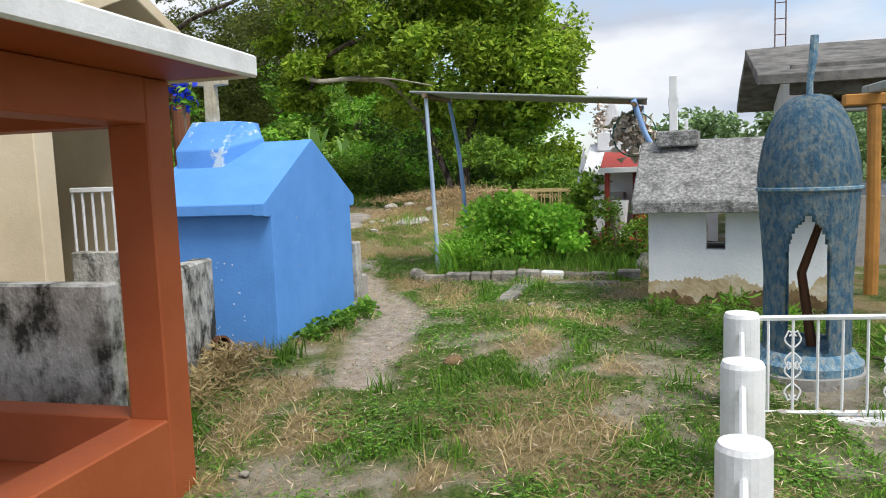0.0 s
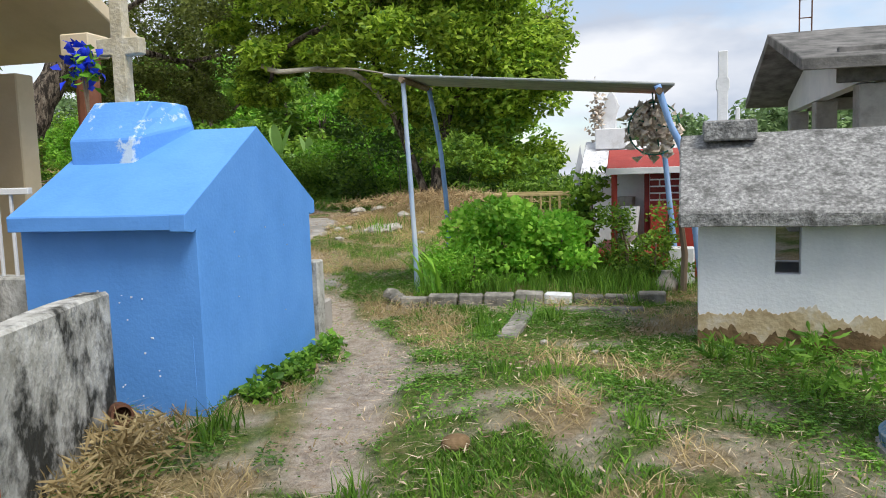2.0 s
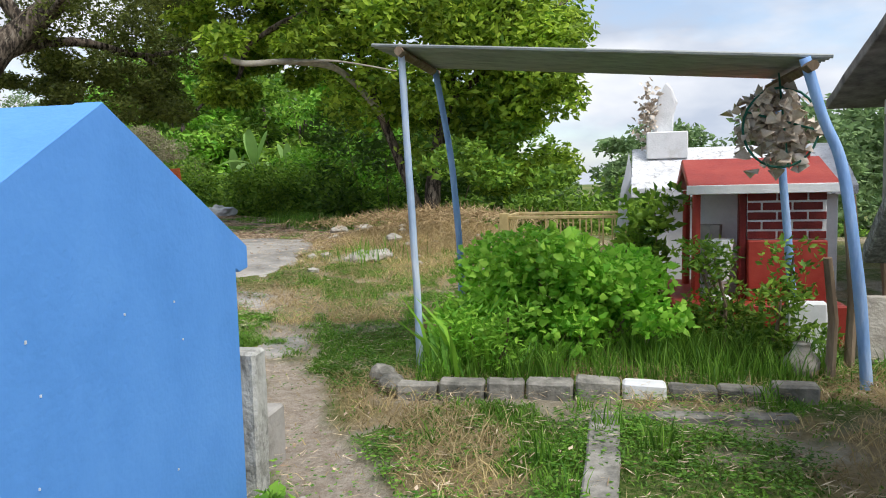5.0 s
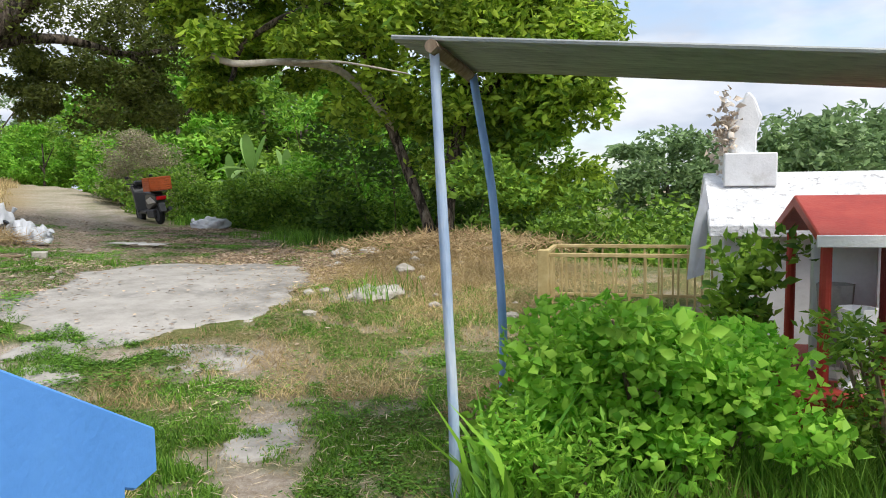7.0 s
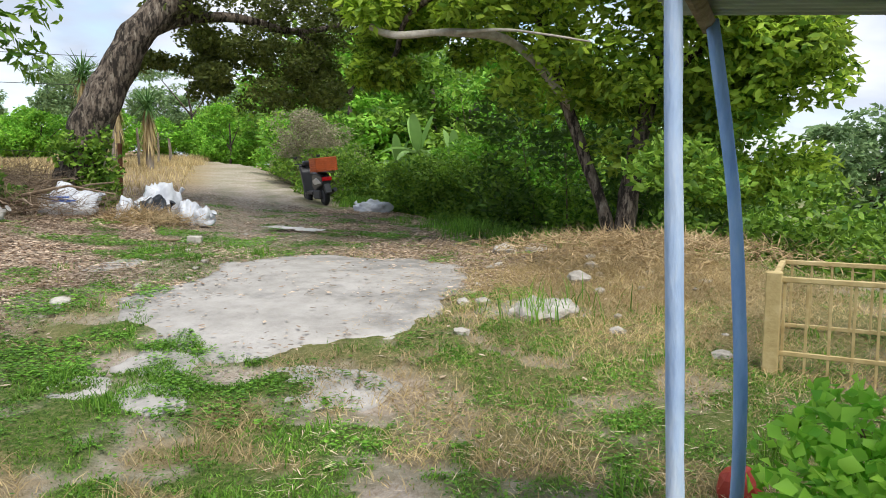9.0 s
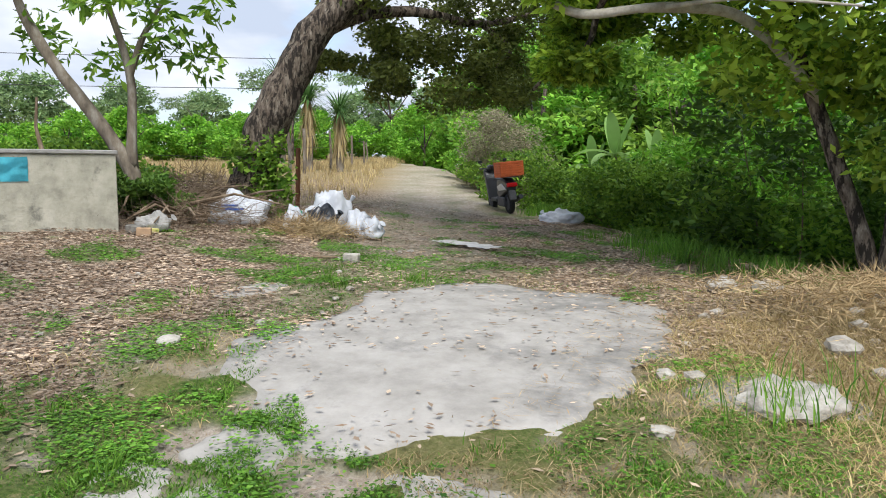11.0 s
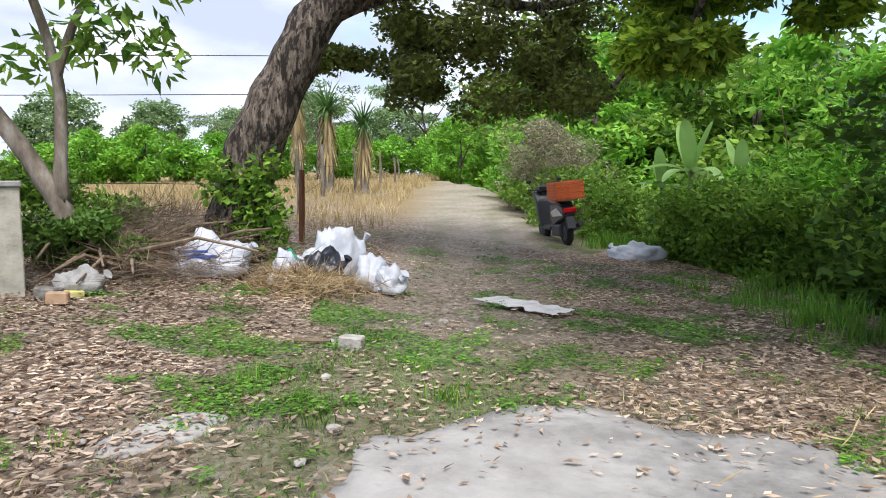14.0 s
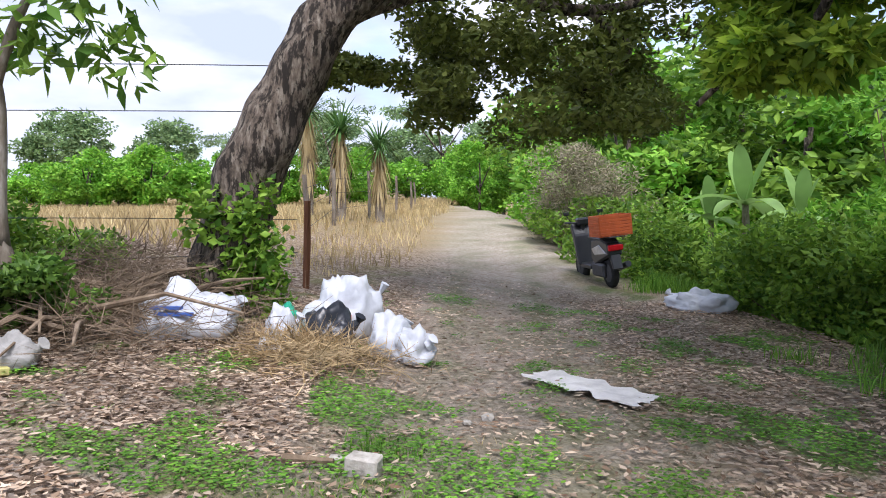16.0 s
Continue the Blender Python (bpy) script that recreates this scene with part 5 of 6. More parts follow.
# generic background trees: three kinds, then copies
def plain_tree(name, h, r, material, seed, label, trunk=0.12, per=150, n=26, low=0.35, length=0.3, width=0.14):
    return tree(name, pose(0, 0, -50), label, [([(0, 0, -0.5), (0.1, 0, h * 0.35), (-0.1, 0.1, h * 0.7)], trunk, trunk * 0.4), ([(0.1, 0, h * 0.35), (r * 0.5, 0.2, h * 0.65)], trunk * 0.6, 0.03), ([(0.05, 0, h * 0.3), (-r * 0.5, -0.2, h * 0.6)], trunk * 0.6, 0.03)],
                ball_clusters(n, (0, 0, h * (0.5 + low / 2)), (r, r, h * (0.5 - low / 2) * 0.95), r * 0.2, r * 0.38, seed), per, None, material, length, width, group="background trees")


k_green = plain_tree("woodland_tree", 7.5, 2.9, L_MANGO, 21, "leafy green woodland tree", 0.16, 210, 34, 0.1)
k_bright = plain_tree("woodland_tree", 6.5, 2.6, L_BRIGHT, 22, "fresh green woodland tree", 0.14, 210, 34, 0.05)
k_far = plain_tree("distant_tree", 8.0, 3.6, L_FAR, 23, "distant tree with haze in its pale green leaf colour", 0.2, 220, 34, 0.1, 0.42, 0.2)
k_orch = plain_tree("orchard_tree", 3.0, 1.7, L_BRIGHT, 24, "low rounded orchard tree in the dry field", 0.08, 170, 24, 0.1, 0.24, 0.11)
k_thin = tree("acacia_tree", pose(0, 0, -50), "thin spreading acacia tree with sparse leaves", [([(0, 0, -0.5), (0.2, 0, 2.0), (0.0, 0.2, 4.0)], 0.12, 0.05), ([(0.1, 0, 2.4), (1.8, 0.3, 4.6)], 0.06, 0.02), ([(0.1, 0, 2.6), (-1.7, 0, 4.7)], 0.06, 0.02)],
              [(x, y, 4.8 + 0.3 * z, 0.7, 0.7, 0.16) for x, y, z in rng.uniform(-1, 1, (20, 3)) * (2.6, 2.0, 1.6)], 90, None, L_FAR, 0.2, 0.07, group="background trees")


def put(kind, x, y, s=1.0, up=0.0):
    c = copy_thing(kind, pose(x, y, gz(x, y) + up, 0, 0, random.uniform(0, 360)) @ Matrix.Scale(1, 4))
    c.scale = (s * random.uniform(0.9, 1.1), s * random.uniform(0.9, 1.1), s)
    return c


for x, y, s, k in [(-8.2, 37, 0.8, 1), (-4.5, 38.5, 0.95, 0), (-0.6, 32.5, 0.85, 1), (2.4, 30, 0.6, 0), (-9.8, 38, 0.95, 0), (-12.0, 43, 1.15, 1), (-6.5, 40, 1.05, 0),
                   (-2.5, 39, 1.1, 1), (1, 38, 1.0, 0), (-14.5, 50, 1.3, 0), (-17.5, 57, 1.35, 1), (-21, 66, 1.1, 0), (-24, 74, 1.1, 1), (-10, 47, 1.1, 0), (-32, 78, 1.0, 0), (-36, 80, 0.9, 1),
                   (2.2, 26.0, 0.6, 0), (-20.5, 49, 0.5, 1), (-25, 57, 0.55, 0), (-28, 65, 0.6, 1), (9.5, 27, 0.3, 1), (13, 29, 0.3, 0)]:
    put((k_green, k_bright)[k], x, y, s * 1.22)
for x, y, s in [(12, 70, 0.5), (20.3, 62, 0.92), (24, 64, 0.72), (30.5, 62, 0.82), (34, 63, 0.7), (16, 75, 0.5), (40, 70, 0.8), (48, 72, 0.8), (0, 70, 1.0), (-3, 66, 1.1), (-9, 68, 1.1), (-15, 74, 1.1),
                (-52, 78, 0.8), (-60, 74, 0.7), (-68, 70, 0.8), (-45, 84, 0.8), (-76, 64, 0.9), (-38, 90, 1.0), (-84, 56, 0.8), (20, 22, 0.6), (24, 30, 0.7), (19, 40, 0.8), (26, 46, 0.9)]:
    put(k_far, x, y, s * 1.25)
for k in range(34):
    a = k / 33
    x, y = -24 - 34 * a + random.uniform(-2, 2), 50 - 22 * a + random.uniform(-4, 6)
    put(k_orch, x, y, random.uniform(0.75, 1.15))
put(k_thin, -25, 42, 0.95)
put(k_thin, -29, 60, 1.3)
for o in (k_green, k_bright, k_far, k_orch, k_thin):
    x, y = {k_green: (-40, 84), k_bright: (0, 46), k_far: (-30, 92), k_orch: (-33, 55), k_thin: (-48, 60)}[o]
    o.matrix_world = pose(x, y, gz(x, y))


# ---- shrubs ----
def shrub(name, label, clusters, per, material, length, width, stems=6, base=None, twig=M_WOOD, up=0.3):
    t = thing(name, pose(0, 0, 0), label, "shrub")
    leaves_mesh("foliage", blob_points(clusters, per), length, width, material, t, up=up)["kind"] = "stuff"
    b = bmesh.new()
    for k in range(stems):
        c = clusters[random.randrange(len(clusters))]
        x0, y0 = (c[0] + base[0]) / 2, (c[1] + base[1]) / 2
        z0 = gz(x0, y0) - 0.05
        tube([(x0, y0, z0), ((x0 + c[0]) / 2 + 0.05, (y0 + c[1]) / 2, (z0 + c[2]) / 2), (c[0], c[1], c[2])], [0.018, 0.014, 0.008], 5, b)
    part("stem_mass", b, twig, t)["kind"] = "stuff"
    return t


def hedge_clusters(n, ax, ay, bx, by, wide, h, r, seed):
    q = np.random.default_rng(seed)
    out = []
    for k in range(n):
        a = q.uniform()
        x, y = ax + (bx - ax) * a + q.normal() * wide, ay + (by - ay) * a + q.normal() * wide
        s = r * q.uniform(0.7, 1.2)
        out.append((x, y, gz(x, y) + q.uniform(0.1, 1.0) * h, s * 1.25, s * 1.25, s * 0.8))
    return out


# dark leaf colour here paints the shade hollow below the great tree
shrub("shade_thicket", "tangled undergrowth under the great tree, shade in its dark leaf colour", scatter_clusters(34, (-2.0, 20.8, 0.0), (2.8, 23.5, 3.0), 0.6, 0.9, 9), 260, L_DARK, 0.17, 0.07, 14, (-0.5, 22))
shrub("dark_hedge", "dense dark green hedge bush at the edge of the track", hedge_clusters(58, -4.6, 26.0, -0.9, 22.6, 0.5, 1.5, 0.5, 1), 430, L_MANGO, 0.11, 0.06, 10, (-3, 24.5))
shrub("dark_hedge", "green bushes growing down the bank beside the hedge", hedge_clusters(40, -1.2, 22.8, 3.6, 20.5, 0.7, 1.9, 0.55, 2), 380, L_MANGO, 0.13, 0.06, 8, (1, 21.5))
shrub("bright_bush", "tall bright green bush on the bank above the hedge", hedge_clusters(30, -2.6, 25.4, -0.8, 24.4, 0.5, 3.6, 0.45, 19), 260, L_BRIGHT, 0.17, 0.05, 8, (-1.8, 24.9))
shrub("green_bush", "light green bushes behind the parked scooter", hedge_clusters(60, -6.6, 29.0, -3.2, 27.6, 0.8, 1.35, 0.5, 3), 380, L_MANGO, 0.13, 0.06, 10, (-5, 28.3))
shrub("green_bush", "bright green bushes lining the track", hedge_clusters(50, -10.2, 34.0, -12.8, 40.0, 0.6, 2.2, 0.6, 4), 330, L_BRIGHT, 0.16, 0.08, 8, (-11, 36))
shrub("vine_bush", "rounded bush smothered in dry grey-brown vines", hedge_clusters(34, -8.6, 31.0, -9.4, 32.6, 0.55, 2.3, 0.62, 5), 520, L_VINE, 0.14, 0.025, 10, (-9, 31.8))
shrub("vine_bush", "low dark scrub growing under the dry vines", hedge_clusters(20, -8.0, 30.2, -10.2, 33.4, 0.5, 1.2, 0.5, 6), 300, L_MANGO, 0.14, 0.06, 6, (-9, 31.8))
shrub("green_bush", "tall green shrubs beyond the yellow railing", hedge_clusters(60, 1.9, 16.2, 9.5, 18.5, 0.9, 1.2, 0.45, 7), 330, L_MANGO, 0.12, 0.06, 10, (4, 16.6))
shrub("green_bush", "thick green shrubs on the falling slope", hedge_clusters(60, 3.0, 20.0, 11, 22, 1.2, 2.6, 0.8, 8), 330, L_MANGO, 0.16, 0.07, 10, (6, 21))
shrub("scrub_edge", "rough green scrub along the fence line", hedge_clusters(46, -11.6, 19.6, -13.6, 16.2, 0.5, 0.8, 0.35, 9), 240, L_MANGO, 0.11, 0.05, 8, (-12, 18))
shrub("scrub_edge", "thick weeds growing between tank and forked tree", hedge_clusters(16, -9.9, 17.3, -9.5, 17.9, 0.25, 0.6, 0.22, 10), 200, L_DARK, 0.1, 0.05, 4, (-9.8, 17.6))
# planted bush under the tin canopy
shrub("leafy_bush", "bright broad-leaved bush planted under the tin canopy", hedge_clusters(36, 0.45, 9.45, 1.35, 9.15, 0.22, 0.82, 0.2, 11), 240, L_LIME, 0.066, 0.046, 14, (0.9, 9.3))
shrub("leafy_bush", "tall thin herbs in front of the red tomb", hedge_clusters(24, 1.85, 9.45, 2.4, 8.7, 0.12, 0.75, 0.15, 12), 110, L_MANGO, 0.06, 0.025, 12, (2.1, 9.1))
shrub("leafy_bush", "leggy green plant beside the white tomb", hedge_clusters(16, 1.85, 10.5, 2.0, 10.3, 0.1, 1.05, 0.14, 13), 60, L_MANGO, 0.1, 0.05, 8, (1.9, 10.4))
shrub("leafy_bush", "feathery green herbs at the foot of the crooked pole", hedge_clusters(14, -0.05, 9.0, 0.5, 8.85, 0.08, 0.42, 0.13, 14), 130, L_LIME, 0.06, 0.02, 8, (0.2, 8.95))
shrub("weeds_row", "weeds along the foot of the blue tomb", hedge_clusters(40, -1.12, 5.45, -0.72, 7.05, 0.05, 0.07, 0.06, 15), 26, L_GRASS, 0.05, 0.035, 4, (-0.9, 6.2))
shrub("weeds_row", "dry and green weeds by the enclosure wall", hedge_clusters(30, -1.5, 4.4, -1.45, 5.4, 0.1, 0.12, 0.09, 16), 40, L_DRYGRASS, 0.09, 0.012, 4, (-1.45, 5.0))
shrub("weeds_row", "green weeds round the white tomb and shrine", hedge_clusters(16, 1.9, 5.9, 3.1, 5.1, 0.25, 0.1, 0.09, 17), 40, L_GRASS, 0.1, 0.02, 4, (2.3, 5.7))


def blades(name, label, spots, lo, hi, width, material, parent=None, curl=0.4):
    """Upright tapering blades of grass or strap leaves; spots are x, y, height factor."""
    n = len(spots)
    x, y, f = spots[:, 0], spots[:, 1], spots[:, 2]
    z = ground_z(x, y) - 0.01
    h = rng.uniform(lo, hi, n) * f
    a, b = rng.uniform(0, 2 * np.pi, n), rng.uniform(0, 2 * np.pi, n)
    dx, dy = np.cos(a), np.sin(a)
    c = curl * h * rng.uniform(0.3, 1.6, n)
    ox, oy = np.cos(b), np.sin(b)
    w = width * rng.uniform(0.6, 1.3, n)
    p0 = np.stack([x - dx * w, y - dy * w, z], 1)
    p1 = np.stack([x + dx * w, y + dy * w, z], 1)
    p2 = np.stack([x + ox * c * 0.35 + dx * w * 0.8, y + oy * c * 0.35 + dy * w * 0.8, z + h * 0.6], 1)
    p3 = np.stack([x + ox * c * 0.35 - dx * w * 0.8, y + oy * c * 0.35 - dy * w * 0.8, z + h * 0.6], 1)
    p4 = np.stack([x + ox * c, y + oy * c, z + h], 1)
    v = np.stack([p0, p1, p2, p3, p4], 1).reshape(-1, 3)
    i = np.arange(n)[:, None] * 5
    f3 = np.concatenate([i + [0, 1, 2], i + [0, 2, 3], i + [3, 2, 4]], 1).reshape(-1, 3)
    me = bpy.data.meshes.new(name)
    me.vertices.add(len(v))
    me.vertices.foreach_set("co", v.ravel())
    me.loops.add(f3.size)
    me.loops.foreach_set("vertex_index", f3.ravel().astype(np.int32))
    me.polygons.add(len(f3))
    me.polygons.foreach_set("loop_start", (np.arange(len(f3)) * 3).astype(np.int32))
    me.update(calc_edges=True)
    me.materials.append(material)
    ob = new(name, me)
    if parent:
        ob.parent = parent
        return ob
    return tagged(ob, label, "grass", kind="stuff")


def spots_in(n, x0, x1, y0, y1, keep):
    x, y = rng.uniform(x0, x1, n), rng.uniform(y0, y1, n)
    k = keep(x, y)
    sel = rng.uniform(0, 1, n) < k
    return np.stack([x[sel], y[sel], 0.5 + 0.7 * k[sel]], 1)


def off_slab(x, y):
    return ((np.abs((x + 2.92) / 1.5) ** 2.6 + np.abs((y - 14.42) / 2.15) ** 2.6 + 0.7 * (fbm(x, y, 2.6, 83) - 0.5)) > 0.84) * 1.0


def solid_free(x, y):
    """Keeps grass out of the tombs."""
    ok = np.ones_like(x)
    for cx, cy, yaw, x0, y0, x1, y1 in ((-1.26, 5.59, YAW, -1.05, 0, 0.0, 1.53), (1.72, 6.36, -21, 0, 0, 1.35, 1.25), (2.09, 9.85, -17, -0.15, -0.25, 1.08, 1.2), (-1.19, 3.54, -13, -2.2, -3, 0, 0)):
        c, s = math.cos(radians(-yaw)), math.sin(radians(-yaw))
        u, w = (x - cx) * c - (y - cy) * s, (x - cx) * s + (y - cy) * c
        ok *= 1 - ((u > x0) & (u < x1) & (w > y0) & (w < y1)) * 1.0
    return ok


def green_keep(x, y):
    g = (1 - dirt_mask(x, y)) ** 2 * (0.35 + 0.65 * sm((fbm(x, y, 1.3, 77) - 0.4) / 0.2))
    return g * off_slab(x, y) * solid_free(x, y) * (1 - 0.8 * straw_mask(x, y))


def dry_keep(x, y):
    return np.clip(straw_mask(x, y) + 0.12 * dirt_mask(x, y), 0, 1) * off_slab(x, y) * solid_free(x, y) * (0.3 + 0.7 * (seg_dist(x, y, FOOTPATH) > 0.3))


# short turf, near part dense
blades("grass", "short green grass growing in patches over the earth", np.concatenate([spots_in(200000, -2.0, 3.2, 1.6, 9.5, green_keep), spots_in(170000, -6.5, 2.5, 9.0, 17.0, green_keep), spots_in(150000, -4.0, 1.5, 9.0, 14.0, green_keep)]), 0.014, 0.045, 0.0042, L_GRASS, None, 0.9)
blades("dry_grass", "dry yellow grass lying among the green", np.concatenate([spots_in(50000, -2.0, 3.2, 2.0, 9.5, dry_keep), spots_in(60000, -6.0, 3.0, 9.0, 18.0, dry_keep), spots_in(60000, -2.6, 2.4, 9.5, 15.5, dry_keep)]), 0.03, 0.10, 0.0028, L_DRYGRASS, None, 1.6)


def tuft_spots(n, x0, x1, y0, y1, each, spread, keep):
    c = spots_in(n, x0, x1, y0, y1, keep)
    k = len(c)
    r = np.repeat(c, each, 0)
    r[:, :2] += rng.normal(size=(k * each, 2)) * spread
    return r


blades("grass_tufts", "longer green grass tufts", np.concatenate([tuft_spots(150, -1.6, 3.0, 2.2, 9.5, 34, 0.05, green_keep), tuft_spots(260, -6, 2.5, 9.5, 18, 34, 0.06, green_keep)]), 0.06, 0.17, 0.0042, L_GRASS)
blades("grass_tufts", "tall grass beside the track and under the hedge", np.concatenate([tuft_spots(220, -4.2, 0.5, 17.5, 22.5, 40, 0.1, lambda x, y: 0.9 * np.clip(1 - np.abs(x + 1.3 + (y - 19) * 0.55) / 1.2, 0, 1)), tuft_spots(160, -6.5, -4.6, 26.2, 28.4, 30, 0.12, lambda x, y: 0.8 + 0 * x)]), 0.12, 0.36, 0.006, L_GRASS)
blades("grass_tufts", "grass and weeds inside the kerbed plot", tuft_spots(240, -0.1, 2.4, 8.25, 9.5, 30, 0.06, lambda x, y: 0.8 * solid_free(x, y) * (y > 8.75 - 0.26 * (x + 0.3))), 0.08, 0.28, 0.004, L_GRASS)
blades("field_grass", "tall dry grass of the fenced field", spots_in(46000, -46, -11.5, 22, 54, lambda x, y: sm((-x - 12.2 - (y - 24) * 0.38) / 1.0)), 0.12, 0.34, 0.014, L_DRYGRASS)
blades("field_grass", "dry grass verge beside the track", spots_in(26000, -26, -10.2, 22.5, 52, lambda x, y: sm((seg_dist(x, y, ROAD) - 1.5) / 0.5) * (seg_dist(x, y, ROAD) < 3.6) * (x < -8.4 - (y - 22) * 0.45)), 0.06, 0.24, 0.01, L_DRYGRASS)

# strap-leaved plant by the pole
t = thing("strap_leaf_plant", pose(0, 0, 0), "bright green strap-leaved lily clump by the kerb", "plant")
q = rng.normal(size=(34, 2)) * 0.09 + (0.16, 8.93)
blades("leaves", "", np.column_stack([q, np.ones(34)]), 0.32, 0.6, 0.02, L_BRIGHT, t, 0.55)


def ground_leaves(name, label, n, x0, x1, y0, y1, keep, length, width, material, lift=0.012, category="leaves"):
    s = spots_in(n, x0, x1, y0, y1, keep)
    k = len(s)
    z = ground_z(s[:, 0], s[:, 1]) + lift + rng.uniform(0, 0.02, k)
    z += 0.03 * (1 - off_slab(s[:, 0], s[:, 1]))
    ob = leaves_mesh(name, np.column_stack([s[:, 0], s[:, 1], z]), length, width, material)
    # lay the leaves nearly flat
    me = ob.data
    v = np.empty(len(me.vertices) * 3)
    me.vertices.foreach_get("co", v)
    v = v.reshape(-1, 4, 3)
    v[:, :, 2] = v[:, :1, 2] + (v[:, :, 2] - v[:, :1, 2]) * 0.22
    me.vertices.foreach_set("co", v.ravel())
    return tagged(ob, label, category, kind="stuff")


ground_leaves("leaf_litter", "brown fallen leaves covering the clearing", 95000, -9.6, 1.5, 11.0, 25.0, lambda x, y: litter_mask(x, y) * off_slab(x, y), 0.075, 0.034, L_LITTER)
ground_leaves("leaf_litter", "scattered dead leaves on slab and turf", 3600, -5.2, 1.0, 11.8, 17.0, lambda x, y: 0.1 + 0.5 * (1 - off_slab(x, y)) * (fbm(x, y, 1.2, 91) > 0.5), 0.07, 0.03, L_LITTER)
ground_leaves("leaf_litter", "dead leaves and stalks in the burial plots", 3000, -1.8, 2.6, 2.2, 9.0, lambda x, y: 0.5 * solid_free(x, y), 0.05, 0.018, L_LITTER)
ground_leaves("clover_weeds", "low broad-leaved green weeds in the clearing", 170000, -9.0, -0.8, 11.0, 23.5, lambda x, y: off_slab(x, y) * weed_patch(x, y), 0.042, 0.03, L_CLOVER, 0.02, "weeds")
ground_leaves("clover_weeds", "low broad-leaved green weeds beside the footpath", 120000, -1.9, 3.0, 2.0, 9.5, lambda x, y: solid_free(x, y) * sm((fbm(x, y, 2.2, 67) - 0.46) / 0.08) * (1 - 0.9 * dirt_mask(x, y)), 0.026, 0.018, L_WEED, 0.02, "weeds")
ground_leaves("clover_weeds", "low green weeds between the canopy and the slab", 80000, -5.5, 2.2, 8.8, 14.5, lambda x, y: off_slab(x, y) * solid_free(x, y) * sm((fbm(x, y, 2.0, 69) - 0.46) / 0.08) * (1 - 0.9 * dirt_mask(x, y)) * (1 - 0.7 * straw_mask(x, y)), 0.03, 0.02, L_WEED, 0.02, "weeds")
ground_leaves("straw_litter", "cut dry stalks and chips strewn over the plots", 24000, -2.0, 3.0, 1.8, 12.0, lambda x, y: solid_free(x, y) * (0.25 + 0.6 * sm((fbm(x, y, 1.6, 71) - 0.45) / 0.1)), 0.09, 0.006, L_CHIP, 0.022, "straw")
ground_leaves("straw_litter", "loose dry straw over the mound", 26000, -2.2, 3.0, 11.5, 18.0, lambda x, y: straw_mask(x, y), 0.13, 0.005, M_DRY, 0.02, "straw")


# ---- loose stones ----
def stones(name, label, n, x0, x1, y0, y1, rlo, rhi, material):
    for k in range(n):
        x, y = random.uniform(x0, x1), random.uniform(y0, y1)
        if float(solid_free(np.array([x]), np.array([y]))[0]) < 0.5:
            continue
        r = random.uniform(rlo, rhi)
        b = bmesh.new()
        bmesh.ops.create_icosphere(b, subdivisions=1, radius=r)
        for v in b.verts:
            v.co.z *= 0.6
        rough(b, r * 0.4, 0, k)
        b.transform(pose(x, y, gz(x, y) + r * 0.15, 0, 0, k * 40))
        tagged(part("stone", b, material), label, "stone", group=name)


stones("mound stones", "pale limestone lump on the straw mound", 26, -1.6, 1.3, 12.6, 16.2, 0.03, 0.09, M_STONEPALE)
stones("clearing stones", "small pale stone lying on the leaf litter", 22, -7.5, -3.8, 12.5, 18.5, 0.02, 0.06, M_STONEPALE)
stones("plot stones", "small stone in the trodden turf", 12, -1.0, 2.0, 3.0, 8.2, 0.012, 0.04, M_STONEPALE)
for x, y, r, lab in ((-0.31, 14.6, 0.13, "large pale limestone lump on the mound"), (-5.05, 13.2, 0.09, "pale stone at the edge of the slab"), (0.05, 4.95, 0.07, "dark earth clod in the turf"), (-1.3, 17.3, 0.18, "flat pale stone beyond the slab"), (-0.85, 17.2, 0.16, "flat pale stone beyond the slab")):
    b = bmesh.new()
    bmesh.ops.create_icosphere(b, subdivisions=2, radius=r)
    for v in b.verts:
        v.co.z *= 0.6
    rough(b, r * 0.35, 0, r * 90)
    b.transform(pose(x, y, gz(x, y) + r * 0.3))
    tagged(part("stone", b, M_EARTHSTAIN if "dark" in lab else M_STONEPALE), lab, "stone")
b = bmesh.new()
bmesh.ops.create_icosphere(b, subdivisions=3, radius=0.34)
for v in b.verts:
    v.co.z *= 0.3
rough(b, 0.09, 0, 12)
rough(b, 0.04, 1, 31)
b.transform(pose(-0.62, 13.75, gz(-0.62, 13.75)))
tagged(part("gravel_heap", b, M_STONEPALE), "small heap of white gravel overgrown with grass", "gravel")
q = rng.normal(size=(130, 2)) * (0.26, 0.2) + (-0.62, 13.6)
blades("grass_tufts", "grass sprouting from the gravel heap", np.column_stack([q, np.ones(130)]), 0.16, 0.34, 0.005, L_GRASS)


